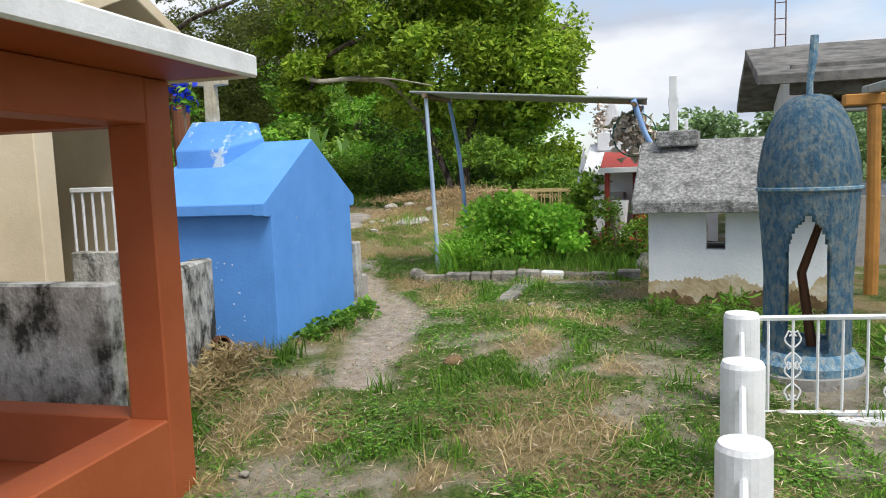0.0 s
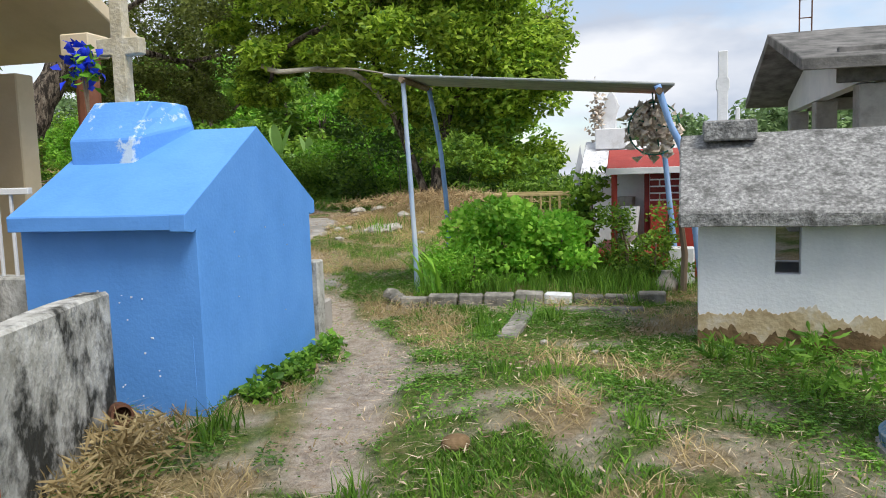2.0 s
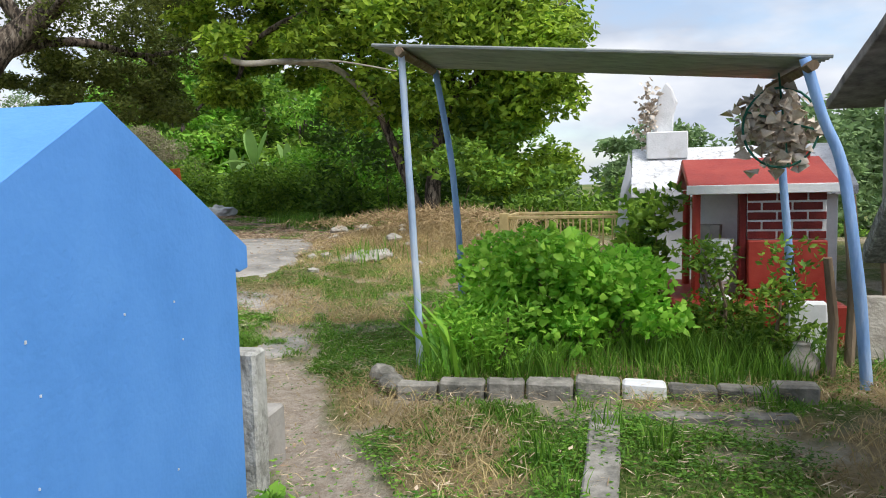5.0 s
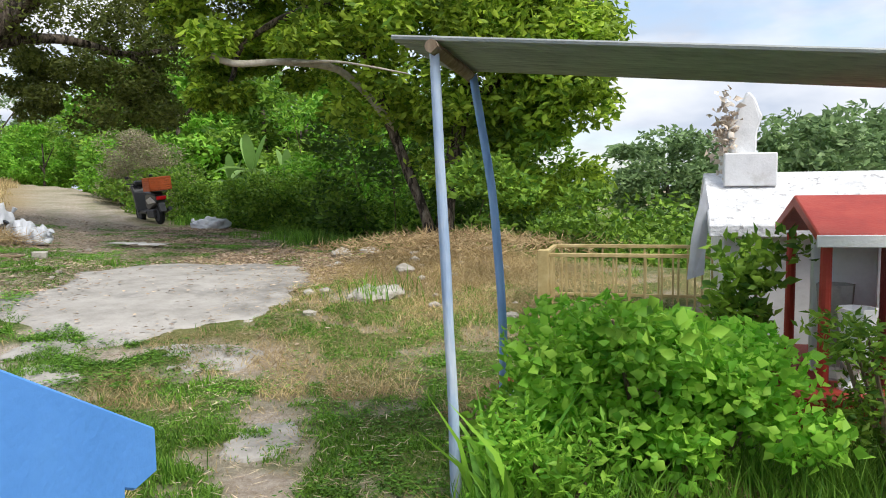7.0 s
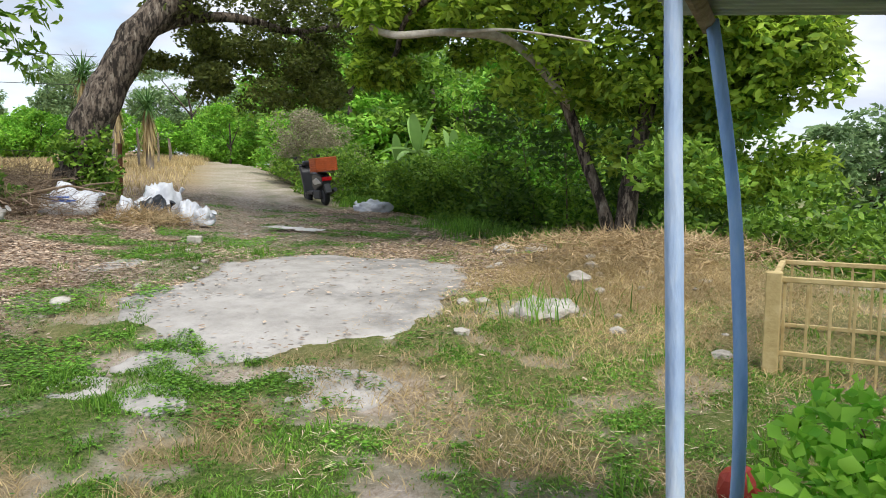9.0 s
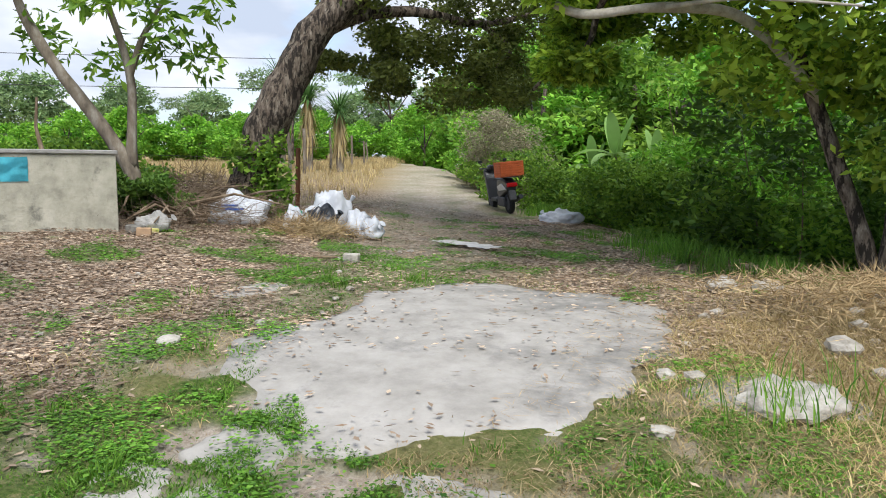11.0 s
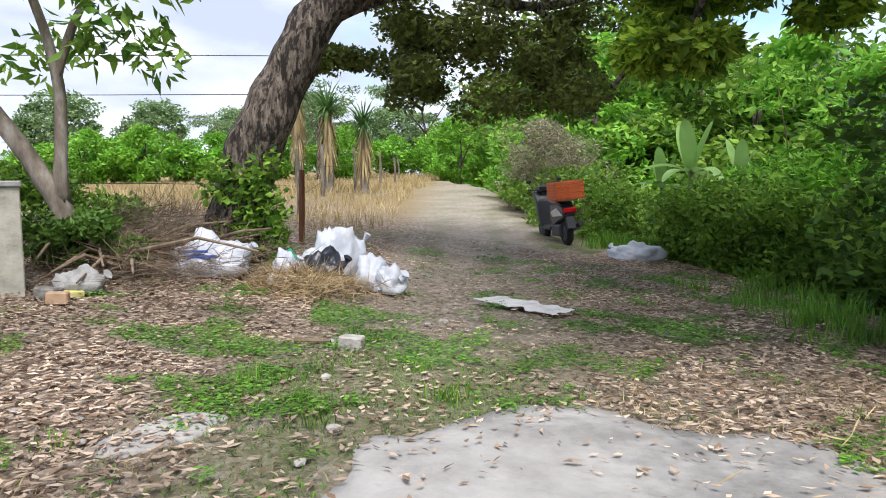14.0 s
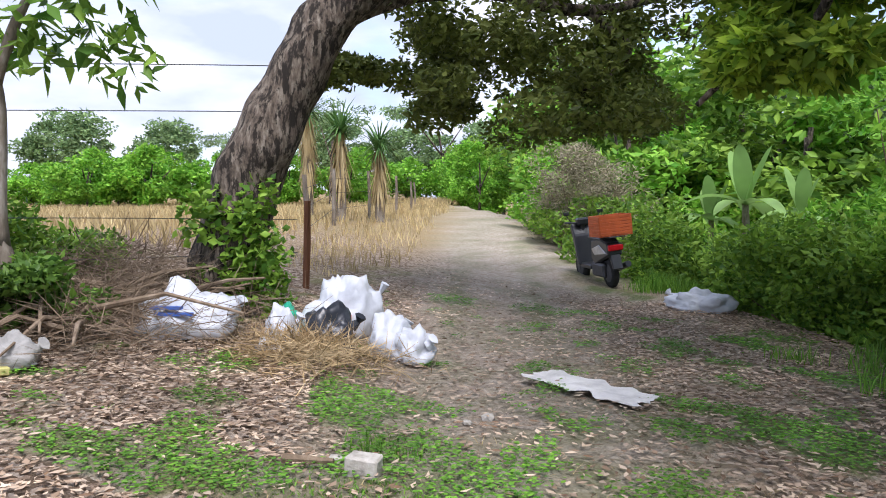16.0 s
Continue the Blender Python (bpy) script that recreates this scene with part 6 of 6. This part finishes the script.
# ---- banana, yuccas ----
def banana(x, y, s, seed):
    r = random.Random(seed)
    g = 0.85
    root = gz(x, y) - g - 0.2
    t = thing("banana_plant", pose(x, y, g), "banana plant with broad pale green leaves above the hedge", "plant", "banana plants")
    part("stem", tube([(0, 0, root), (0.03, 0, 1.0 * s), (0, 0.03, 1.9 * s)], [0.12, 0.1, 0.06], 8), M_BARKPALE, t)
    for k in range(8):
        a, rise = k * 2.4 + r.uniform(-0.3, 0.3), r.uniform(0.4, 1.5)
        ln, w = r.uniform(1.3, 1.9) * s, r.uniform(0.21, 0.28) * s
        if k < 3:
            rise = 2.4
        dx, dy = math.cos(a), math.sin(a)
        vs, fs = [], []
        n = 10
        for i in range(n + 1):
            f = i / n
            px = f * ln * (0.35 if rise > 2 else 0.85)
            pz = 1.8 * s + f * ln * (0.95 if rise > 2 else 0.35 * rise) - (0.1 if rise > 2 else 0.5) * ln * f * f
            ww = w * math.sin(math.pi * min(1, 0.08 + f * 0.92)) ** 0.6
            for sg in (-1, 0, 1):
                vs.append((dx * px - dy * ww * sg, dy * px + dx * ww * sg, pz + (0.35 * ww if sg else 0)))
        for i in range(n):
            for j in (0, 1):
                p = i * 3 + j
                fs.append((p, p + 1, p + 4, p + 3))
        mesh_ob("leaf", vs, fs, L_BANANA, t, "", True)


banana(-5.3, 31.0, 0.86, 1)
banana(-4.2, 31.4, 0.74, 2)
banana(-6.1, 31.6, 0.66, 3)


def yucca(x, y, h, seed):
    g = gz(x, y)
    t = thing("yucca", pose(x, y, g), "old yucca with a skirt of hanging dead leaves", "plant", "yuccas")
    part("trunk", tube([(0, 0, -0.2), (0.05, 0, h * 0.5), (-0.05, 0.05, h)], [0.14, 0.12, 0.1], 9, wobble=0.2), M_BARKPALE, t)

    def spikes(name, n, z0, z1, ln, up, mm, w):
        r = np.random.default_rng(seed + n)
        a = r.uniform(0, 2 * np.pi, n)
        z = r.uniform(z0, z1, n)
        e = r.uniform(up[0], up[1], n)
        L = ln * r.uniform(0.7, 1.2, n)
        vs, fs = [], []
        for k in range(n):
            d = Vector((math.cos(a[k]) * math.cos(e[k]), math.sin(a[k]) * math.cos(e[k]), math.sin(e[k])))
            s = Vector((-math.sin(a[k]), math.cos(a[k]), 0)) * w
            p = Vector((0.08 * math.cos(a[k]), 0.08 * math.sin(a[k]), z[k]))
            q = len(vs)
            tip = p + d * L[k] - Vector((0, 0, 0.12 * L[k]))
            vs += [p - s, p + s, p + d * L[k] * 0.5 + s, p + d * L[k] * 0.5 - s, tip]
            fs += [(q, q + 1, q + 2, q + 3), (q + 3, q + 2, q + 4)]
        ob = mesh_ob(name, vs, fs, mm, t)
        ob["kind"] = "stuff"

    spikes("green_leaves", 190, h - 0.25, h + 0.2, 0.8, (-0.7, 1.05), L_YUCCA, 0.02)
    spikes("dead_skirt", 240, h * 0.45, h - 0.1, 0.75, (-1.5, -1.1), L_DRYGRASS, 0.02)


yucca(-15.2, 29.6, 2.5, 1)
yucca(-16.3, 29.6, 3.1, 2)
yucca(-14.5, 30.4, 2.1, 3)


# ---- field fence ----
def fence():
    t = thing("wire_fence", pose(0, 0, 0), "barbed wire fence on weathered wooden posts along the field", "fence")
    spots = [(-9.9, 21.6), (-12.0, 24.2), (-14.4, 28.2), (-15.6, 31.5), (-17.2, 35.5), (-19.0, 39.5), (-21.5, 44)]
    for k, (x, y) in enumerate(spots):
        g = gz(x, y)
        h = random.uniform(1.15, 1.5)
        part("post", tube([(x, y, g - 0.2), (x + 0.03, y, g + h * 0.5), (x + random.uniform(-0.06, 0.06), y, g + h)], [0.05, 0.047, 0.044], 8, wobble=0.3), M_REDWOOD if k == 0 else M_BARKPALE, t)
    part("post", tube([(-11.3, 16.9, 1.2), (-11.25, 16.9, 2.2), (-11.42, 16.9, 2.75), (-11.36, 16.9, 3.2)], [0.05, 0.04, 0.03, 0.02], 7, wobble=0.3), M_WOOD, t, "crooked dead stick")
    for z in (1.9, 2.35):
        pts = curve_pts([(-20, 4, z + 0.1), (-11.4, 16.9, z), (-9.95, 21.5, z - 0.1)], 8)
        part("wire", tube(pts, [0.006] * len(pts), 4), M_WIRE, t)
    for z in (3.62, 4.18):
        pts = curve_pts([(-24, 10, z + 0.2), (-15, 17, z), (-9.6, 20.6, z - 0.02)], 8)
        part("wire", tube(pts, [0.007] * len(pts), 4), M_WIRE, t)
    for z in (0.4, 0.8, 1.15):
        pts = [(x, y, gz(x, y) + z) for x, y in spots]
        part("wire", tube(pts, [0.005] * len(pts), 4), M_WIRE, t)


fence()


# ---- rubbish heap ----
def bag(name, x, y, L, W, H, yaw, material, label, seed, prints=()):
    t = thing(name, pose(x, y, gz(x, y), 0, 0, yaw), label, "bag", "rubbish bags")
    b = bmesh.new()
    bmesh.ops.create_icosphere(b, subdivisions=4, radius=1)
    for v in b.verts:
        p = v.co.copy()
        w = 1 + 0.4 * noise.noise(p * 1.3 + Vector((seed, 0, 0))) + 0.26 * abs(noise.noise(p * 3.5 + Vector((0, seed, 0)))) - 0.16 * abs(noise.noise(p * 8 + Vector((seed, seed, 0))))
        v.co = Vector((p.x * L / 2 * w, p.y * W / 2 * w, (max(p.z, -0.55) + 0.5) * H / 1.5 * w))
    part("sack", b, material, t, smooth=True)
    for k, (px, pz, w, h, mm) in enumerate(prints):
        yy = -W / 2 * 1.12
        part("print", box(px - w / 2, yy, pz - h / 2, px + w / 2, yy + 0.06, pz + h / 2, 0.002), mm, t)
    # knotted neck
    part("neck", tube([(L * 0.42, 0, H * 0.55), (L * 0.55, 0.02, H * 0.66), (L * 0.62, 0.0, H * 0.8)], [0.05, 0.02, 0.05], 7, wobble=0.5), material, t)
    return t


bag("rubbish_sack", -8.95, 18.6, 0.95, 0.55, 0.44, 25, M_PLASTICW, "white woven plastic sack with faint blue print", 1, ((-0.05, 0.3, 0.3, 0.03, M_INK_BLUE), (0.02, 0.24, 0.36, 0.03, M_INK_BLUE)))
bag("rubbish_bag", -8.0, 19.9, 0.72, 0.52, 0.66, 40, M_PLASTICW, "open white plastic bag with orange print", 2, ((0.0, 0.22, 0.12, 0.05, M_INK_RED),))
bag("rubbish_bag", -7.72, 19.3, 0.5, 0.42, 0.42, 20, M_PLASTICK, "bulging black plastic rubbish bag", 3)
bag("rubbish_bag", -7.25, 19.62, 0.42, 0.36, 0.38, 70, M_PLASTICW, "grey-white translucent plastic bag", 4)
bag("rubbish_bag", -6.98, 19.6, 0.4, 0.32, 0.30, 0, M_PLASTICW, "tied white plastic shopping bag", 5)
bag("rubbish_bag", -8.15, 19.1, 0.3, 0.26, 0.34, 50, M_PLASTICW, "small crumpled white plastic bag", 6)
bag("rubbish_bag", -8.4, 19.45, 0.42, 0.3, 0.26, 120, M_PLASTICG, "crumpled green plastic bag", 7)
bag("rubbish_bag", -8.3, 19.2, 0.3, 0.24, 0.2, 20, M_CARD, "torn tan paper bag", 8)
bag("rubbish_bag", -8.05, 18.8, 0.28, 0.2, 0.12, 20, M_PLASTICW, "flattened white plastic packet", 9)
bag("plastic_sheet", -5.2, 24.85, 0.85, 0.6, 0.28, 160, M_PLASTICW, "crumpled white plastic sheet by the hedge", 10)
bag("grey_bag", -9.05, 16.95, 0.45, 0.36, 0.22, 30, M_PEDESTAL, "dusty grey cement bag beside the tank", 11)

def straw_heap(name, label, cx, cy, rx, ry, h, n, material, ln=0.35):
    t = thing(name, pose(cx, cy, gz(cx, cy)), label, "heap")
    q = rng.normal(size=(n, 2)) * 0.45
    z = h * np.exp(-(q ** 2).sum(1) * 2) * rng.uniform(0.3, 1, n)
    ob = leaves_mesh("straw_mass", np.column_stack([q[:, 0] * rx, q[:, 1] * ry, z + 0.02]), ln, 0.008, material, t)
    ob["kind"] = "stuff"


straw_heap("straw_heap", "heap of dry brown stalks under the rubbish bags", -7.75, 18.85, 1.0, 0.6, 0.2, 2600, M_DRY, 0.26)
straw_heap("straw_heap", "raked dry grass on top of the mound", 0.35, 15.7, 1.9, 1.3, 0.22, 5000, M_DRY, 0.16)
straw_heap("brush_pile", "tangle of dry twigs and stalks beside the sacks", -9.6, 18.0, 1.5, 1.2, 0.4, 2200, M_WOOD, 0.4)
straw_heap("brush_pile", "pile of cut brushwood and twigs at the field edge", -10.2, 18.9, 1.6, 1.5, 0.7, 2400, M_WOOD, 0.5)
t = thing("brush_branches", pose(0, 0, 0), "cut dead branches lying on the brushwood", "branches")
for k in range(26):
    x, y = random.uniform(-11.0, -9.0), random.uniform(17.4, 19.6)
    a, ln = random.uniform(0, 6.28), random.uniform(0.7, 1.6)
    z = gz(x, y) + random.uniform(0.05, 0.4)
    part("branch", tube([(x, y, z), (x + ln * 0.5 * math.cos(a), y + ln * 0.5 * math.sin(a), z + random.uniform(0.0, 0.2)), (x + ln * math.cos(a), y + ln * math.sin(a), z + random.uniform(-0.15, 0.2))], [0.028, 0.02, 0.01], 6, wobble=0.3), M_WOOD, t)

for x, y, yaw, mm, lab, cat, sz in ((-5.75, 17.02, 12, M_STONEPALE, "pale broken concrete block on the weeds", "block", (0.2, 0.13, 0.11)), (-8.8, 16.5, 40, M_CARD, "tan brick lying beside the tank", "brick", (0.2, 0.12, 0.1)), (-9.0, 16.55, 10, M_STONE, "broken grey block beside the tank", "block", (0.24, 0.16, 0.1)), (-8.95, 16.75, 70, mat("yellow_lid", (0.6, 0.55, 0.2)), "yellowed plastic scrap beside the tank", "scrap", (0.22, 0.14, 0.05))):
    b = rough(box(-sz[0] / 2, -sz[1] / 2, -0.02, sz[0] / 2, sz[1] / 2, sz[2], 0.012), 0.01, 2, x)
    b.transform(pose(x, y, gz(x, y), 0, 4, yaw))
    tagged(part(cat if cat != "scrap" else "plastic_scrap", b, mm), lab, cat)
b = tube([(-6.25, 16.9, gz(-6.2, 16.9) + 0.03), (-5.95, 17.0, gz(-5.95, 17.0) + 0.04)], [0.03, 0.02], 6, wobble=0.4)
tagged(part("stick", b, M_WOOD), "short dark stick beside the broken block", "stick")


def flat_sack():
    n, m = 26, 10
    vs, fs = [], []
    c, s = math.cos(radians(-20)), math.sin(radians(-20))
    for j in range(m):
        for i in range(n):
            u = (i / (n - 1) - 0.5) * (1.15 + 0.2 * noise.noise(Vector((j * 0.6, 1, 0))))
            v = (j / (m - 1) - 0.5) * (0.42 + 0.25 * noise.noise(Vector((i * 0.3, 0, 3))))
            x, y = -5.2 + u * c - v * s, 19.55 + u * s + v * c
            vs.append((x, y, gz(x, y) + 0.03 + 0.035 * abs(noise.noise(Vector((u * 5, v * 5, 2))))))
    for j in range(m - 1):
        for i in range(n - 1):
            p = j * n + i
            fs.append((p, p + 1, p + n + 1, p + n))
    tagged(mesh_ob("flat_sack", vs, fs, M_PAPER, None, "", True), "flattened pale sack trodden into the track", "sack")


flat_sack()


# ---- scooter ----
def scooter():
    yaw = math.degrees(math.atan2(0.78, -0.62)) - 90
    x, y = -6.98, 26.55
    t = thing("motor_scooter", pose(x, y, gz(x, y) - 0.01, 0, -6, yaw) @ Matrix.Scale(1.14, 4), "black motor scooter with silver trim parked on its stand", "scooter")
    for yy, nm in ((0.0, "rear_wheel"), (1.22, "front_wheel")):
        w = thing(nm, pose(0, 0, 0), "", "")
        del_keys = [k for k in w.keys()]
        for k in del_keys:
            del w[k]
        w.parent = t
        w.matrix_local = pose(0, yy, 0.23, 0, 90, 0)
        seg = 26
        prof = [(0.15, -0.05), (0.20, -0.055), (0.23, -0.03), (0.235, 0), (0.23, 0.03), (0.20, 0.055), (0.15, 0.05)]
        part("tyre", lathe(prof, seg), M_RUBBER, w, "", True)
        part("rim", lathe([(0.03, -0.07), (0.06, -0.06), (0.145, -0.052), (0.145, 0.052), (0.06, 0.06), (0.03, 0.07)], 20), M_GREYPLASTIC, w)
    part("tail_body", rough(prism([(-0.25, 0.52), (-0.22, 0.72), (0.1, 0.78), (0.45, 0.74), (0.5, 0.45), (0.35, 0.33), (0.1, 0.42)], 0.24, pose(0.12, 0, 0, 0, 0, 90), 0.03), 0.004), M_BLACK, t)
    part("side_panel", prism([(-0.2, 0.55), (0.1, 0.68), (0.42, 0.6), (0.3, 0.5)], 0.27, pose(0.135, 0, 0, 0, 0, 90), 0.01), M_SILVER, t, "silver side panel")
    part("seat", prism([(-0.18, 0.73), (0.05, 0.80), (0.3, 0.79), (0.55, 0.83), (0.58, 0.76), (0.2, 0.73)], 0.25, pose(0.125, 0, 0, 0, 0, 90), 0.025), M_GREYPLASTIC, t)
    part("footboard", box(-0.15, 0.45, 0.26, 0.15, 0.95, 0.34, 0.02), M_BLACK, t)
    part("leg_shield", prism([(0.88, 0.3), (0.95, 0.3), (1.18, 0.95), (1.12, 1.0), (1.0, 0.8)], 0.38, pose(0.19, 0, 0, 0, 0, 90), 0.02), M_BLACK, t)
    part("front_fork", tube([(0, 1.22, 0.23), (0, 1.12, 0.7), (0, 1.05, 1.0)], [0.035, 0.04, 0.04], 8), M_GREYPLASTIC, t)
    part("front_fender", prism([(1.05, 0.42), (1.2, 0.5), (1.4, 0.44), (1.42, 0.36), (1.2, 0.47), (1.05, 0.38)], 0.12, pose(0.06, 0, 0, 0, 0, 90), 0.01), M_BLACK, t)
    part("handlebar", tube([(-0.33, 1.0, 1.02), (-0.12, 1.05, 1.0), (0.12, 1.05, 1.0), (0.33, 1.0, 1.02)], [0.017] * 4, 8), M_GREYPLASTIC, t)
    part("headset", box(-0.11, 0.98, 0.95, 0.11, 1.14, 1.08, 0.03), M_BLACK, t)
    for sx in (-1, 1):
        part("mirror", box(sx * 0.3 - 0.05, 0.98, 1.14, sx * 0.3 + 0.05, 1.0, 1.2, 0.01), M_BLACK, t)
        part("mirror_stem", tube([(sx * 0.22, 1.02, 1.02), (sx * 0.3, 1.0, 1.15)], [0.007, 0.007], 5), M_BLACK, t)
    part("engine", rough(box(-0.13, 0.0, 0.16, 0.02, 0.5, 0.38, 0.03), 0.01, 2), M_GREYPLASTIC, t)
    part("exhaust", tube([(0.13, 0.45, 0.26), (0.17, 0.1, 0.28), (0.18, -0.28, 0.38)], [0.03, 0.055, 0.05], 10), M_BLACK, t)
    part("rear_fender", prism([(-0.32, 0.32), (-0.28, 0.3), (-0.14, 0.55), (-0.22, 0.58)], 0.16, pose(0.08, 0, 0, 0, 0, 90), 0.01), M_BLACK, t)
    part("number_plate", box(-0.09, -0.315, 0.42, 0.09, -0.305, 0.52, 0.004, m=pose(0, 0.03, 0, -8)), M_GREYPLASTIC, t)
    part("tail_light", box(-0.12, -0.285, 0.60, 0.12, -0.235, 0.69, 0.012), M_REDLENS, t, "red tail light")
    part("rack", box(-0.1, -0.3, 0.80, 0.1, 0.2, 0.82, 0.006), M_GREYPLASTIC, t)
    c = thing("plastic_crate", pose(x, y, gz(x, y) - 0.01, 0, -6, yaw) @ Matrix.Scale(1.14, 4) @ pose(0.02, -0.08, 0.823, 0, 0, 4), "orange slatted plastic crate tied on the scooter rack", "crate")
    W, D, H = 0.27, 0.19, 0.32
    part("crate_floor", box(-W, -D, 0, W, D, 0.015, 0.003), M_CRATE, c)
    for k in range(6):
        z = 0.02 + k * 0.05
        h = 0.044 if k < 5 else 0.05
        for sy in (-1, 1):
            part("slat", box(-W, sy * D - 0.008, z, W, sy * D + 0.008, z + h, 0.003), M_CRATE, c)
        for sx in (-1, 1):
            part("slat", box(sx * W - 0.008, -D + 0.01, z, sx * W + 0.008, D - 0.01, z + h, 0.003), M_CRATE, c)
    for sx in (-1, 0, 1):
        for sy in (-1, 1):
            part("rib", box(sx * (W - 0.01) - 0.014, sy * (D - 0.012) - 0.01, 0.0, sx * (W - 0.01) + 0.014, sy * (D - 0.012) + 0.01, H, 0.003), M_CRATE, c)


scooter()


# ---- small things in the plots ----
t = thing("concrete_stub", pose(-0.88, 7.22, gz(-0.8, 7.3) - 0.1, 0, 0, YAW), "white and black weathered concrete corner stub behind the blue tomb", "post")
part("stub", rough(box(-0.1, 0, 0, 0.03, 0.12, 0.72, 0.012), 0.008, 3, 2), M_MOULDY, t)
t = thing("stone_ledge", pose(-1.1, 7.45, gz(-1, 7.4) - 0.1, 0, 0, YAW), "low pale cement ledge behind the blue tomb", "ledge")
part("ledge", rough(box(-0.9, 0, 0, 0.2, 0.35, 0.35, 0.012), 0.006, 4), M_PAD, t)
t = thing("white_marker", pose(2.45, 9.05, gz(2.4, 9.0) - 0.05, 0, 0, -20), "small white grave marker among the herbs", "marker")
part("slab", box(0, 0, 0, 0.26, 0.1, 0.42, 0.015), M_WHITEPAINT, t)
t = thing("white_marker", pose(2.78, 8.75, gz(2.8, 8.7) - 0.05, -12, 0, -20), "leaning pale grave slab by the crooked pole", "marker")
part("slab", box(0, 0, 0, 0.24, 0.08, 0.5, 0.015), M_STONEPALE, t)
t = thing("clay_pot", pose(2.25, 8.5, gz(2.2, 8.5) - 0.02), "round pale clay pot in the grass", "pot")
part("pot", lathe([(0.05, 0), (0.10, 0.05), (0.11, 0.12), (0.06, 0.18), (0.045, 0.22), (0.055, 0.23)], 16), M_STONEPALE, t, "", True)
t = thing("old_posts", pose(0, 0, 0), "rotten wooden posts standing beside the crooked pole", "posts")
for x, y, h in ((2.36, 8.38, 0.75), (2.62, 8.6, 0.95), (2.9, 9.0, 1.1), (3.05, 8.9, 0.9)):
    g = gz(x, y)
    part("post", tube([(x, y, g - 0.1), (x + 0.02, y, g + h / 2), (x - 0.03, y, g + h)], [0.032, 0.03, 0.026], 7, wobble=0.4), M_WOOD, t)
t = thing("painted_rock", pose(0, 0, 0), "red and white painted rocks edging the plot", "rock")
for x, y, mm in ((0.28, 9.95, M_RED), (0.34, 10.35, M_WHITEPAINT), (0.40, 10.7, M_RED)):
    b = bmesh.new()
    bmesh.ops.create_icosphere(b, subdivisions=2, radius=0.12)
    rough(b, 0.04, 0, y)
    b.transform(pose(x, y, gz(x, y) + 0.04))
    part("rock", b, mm, t)
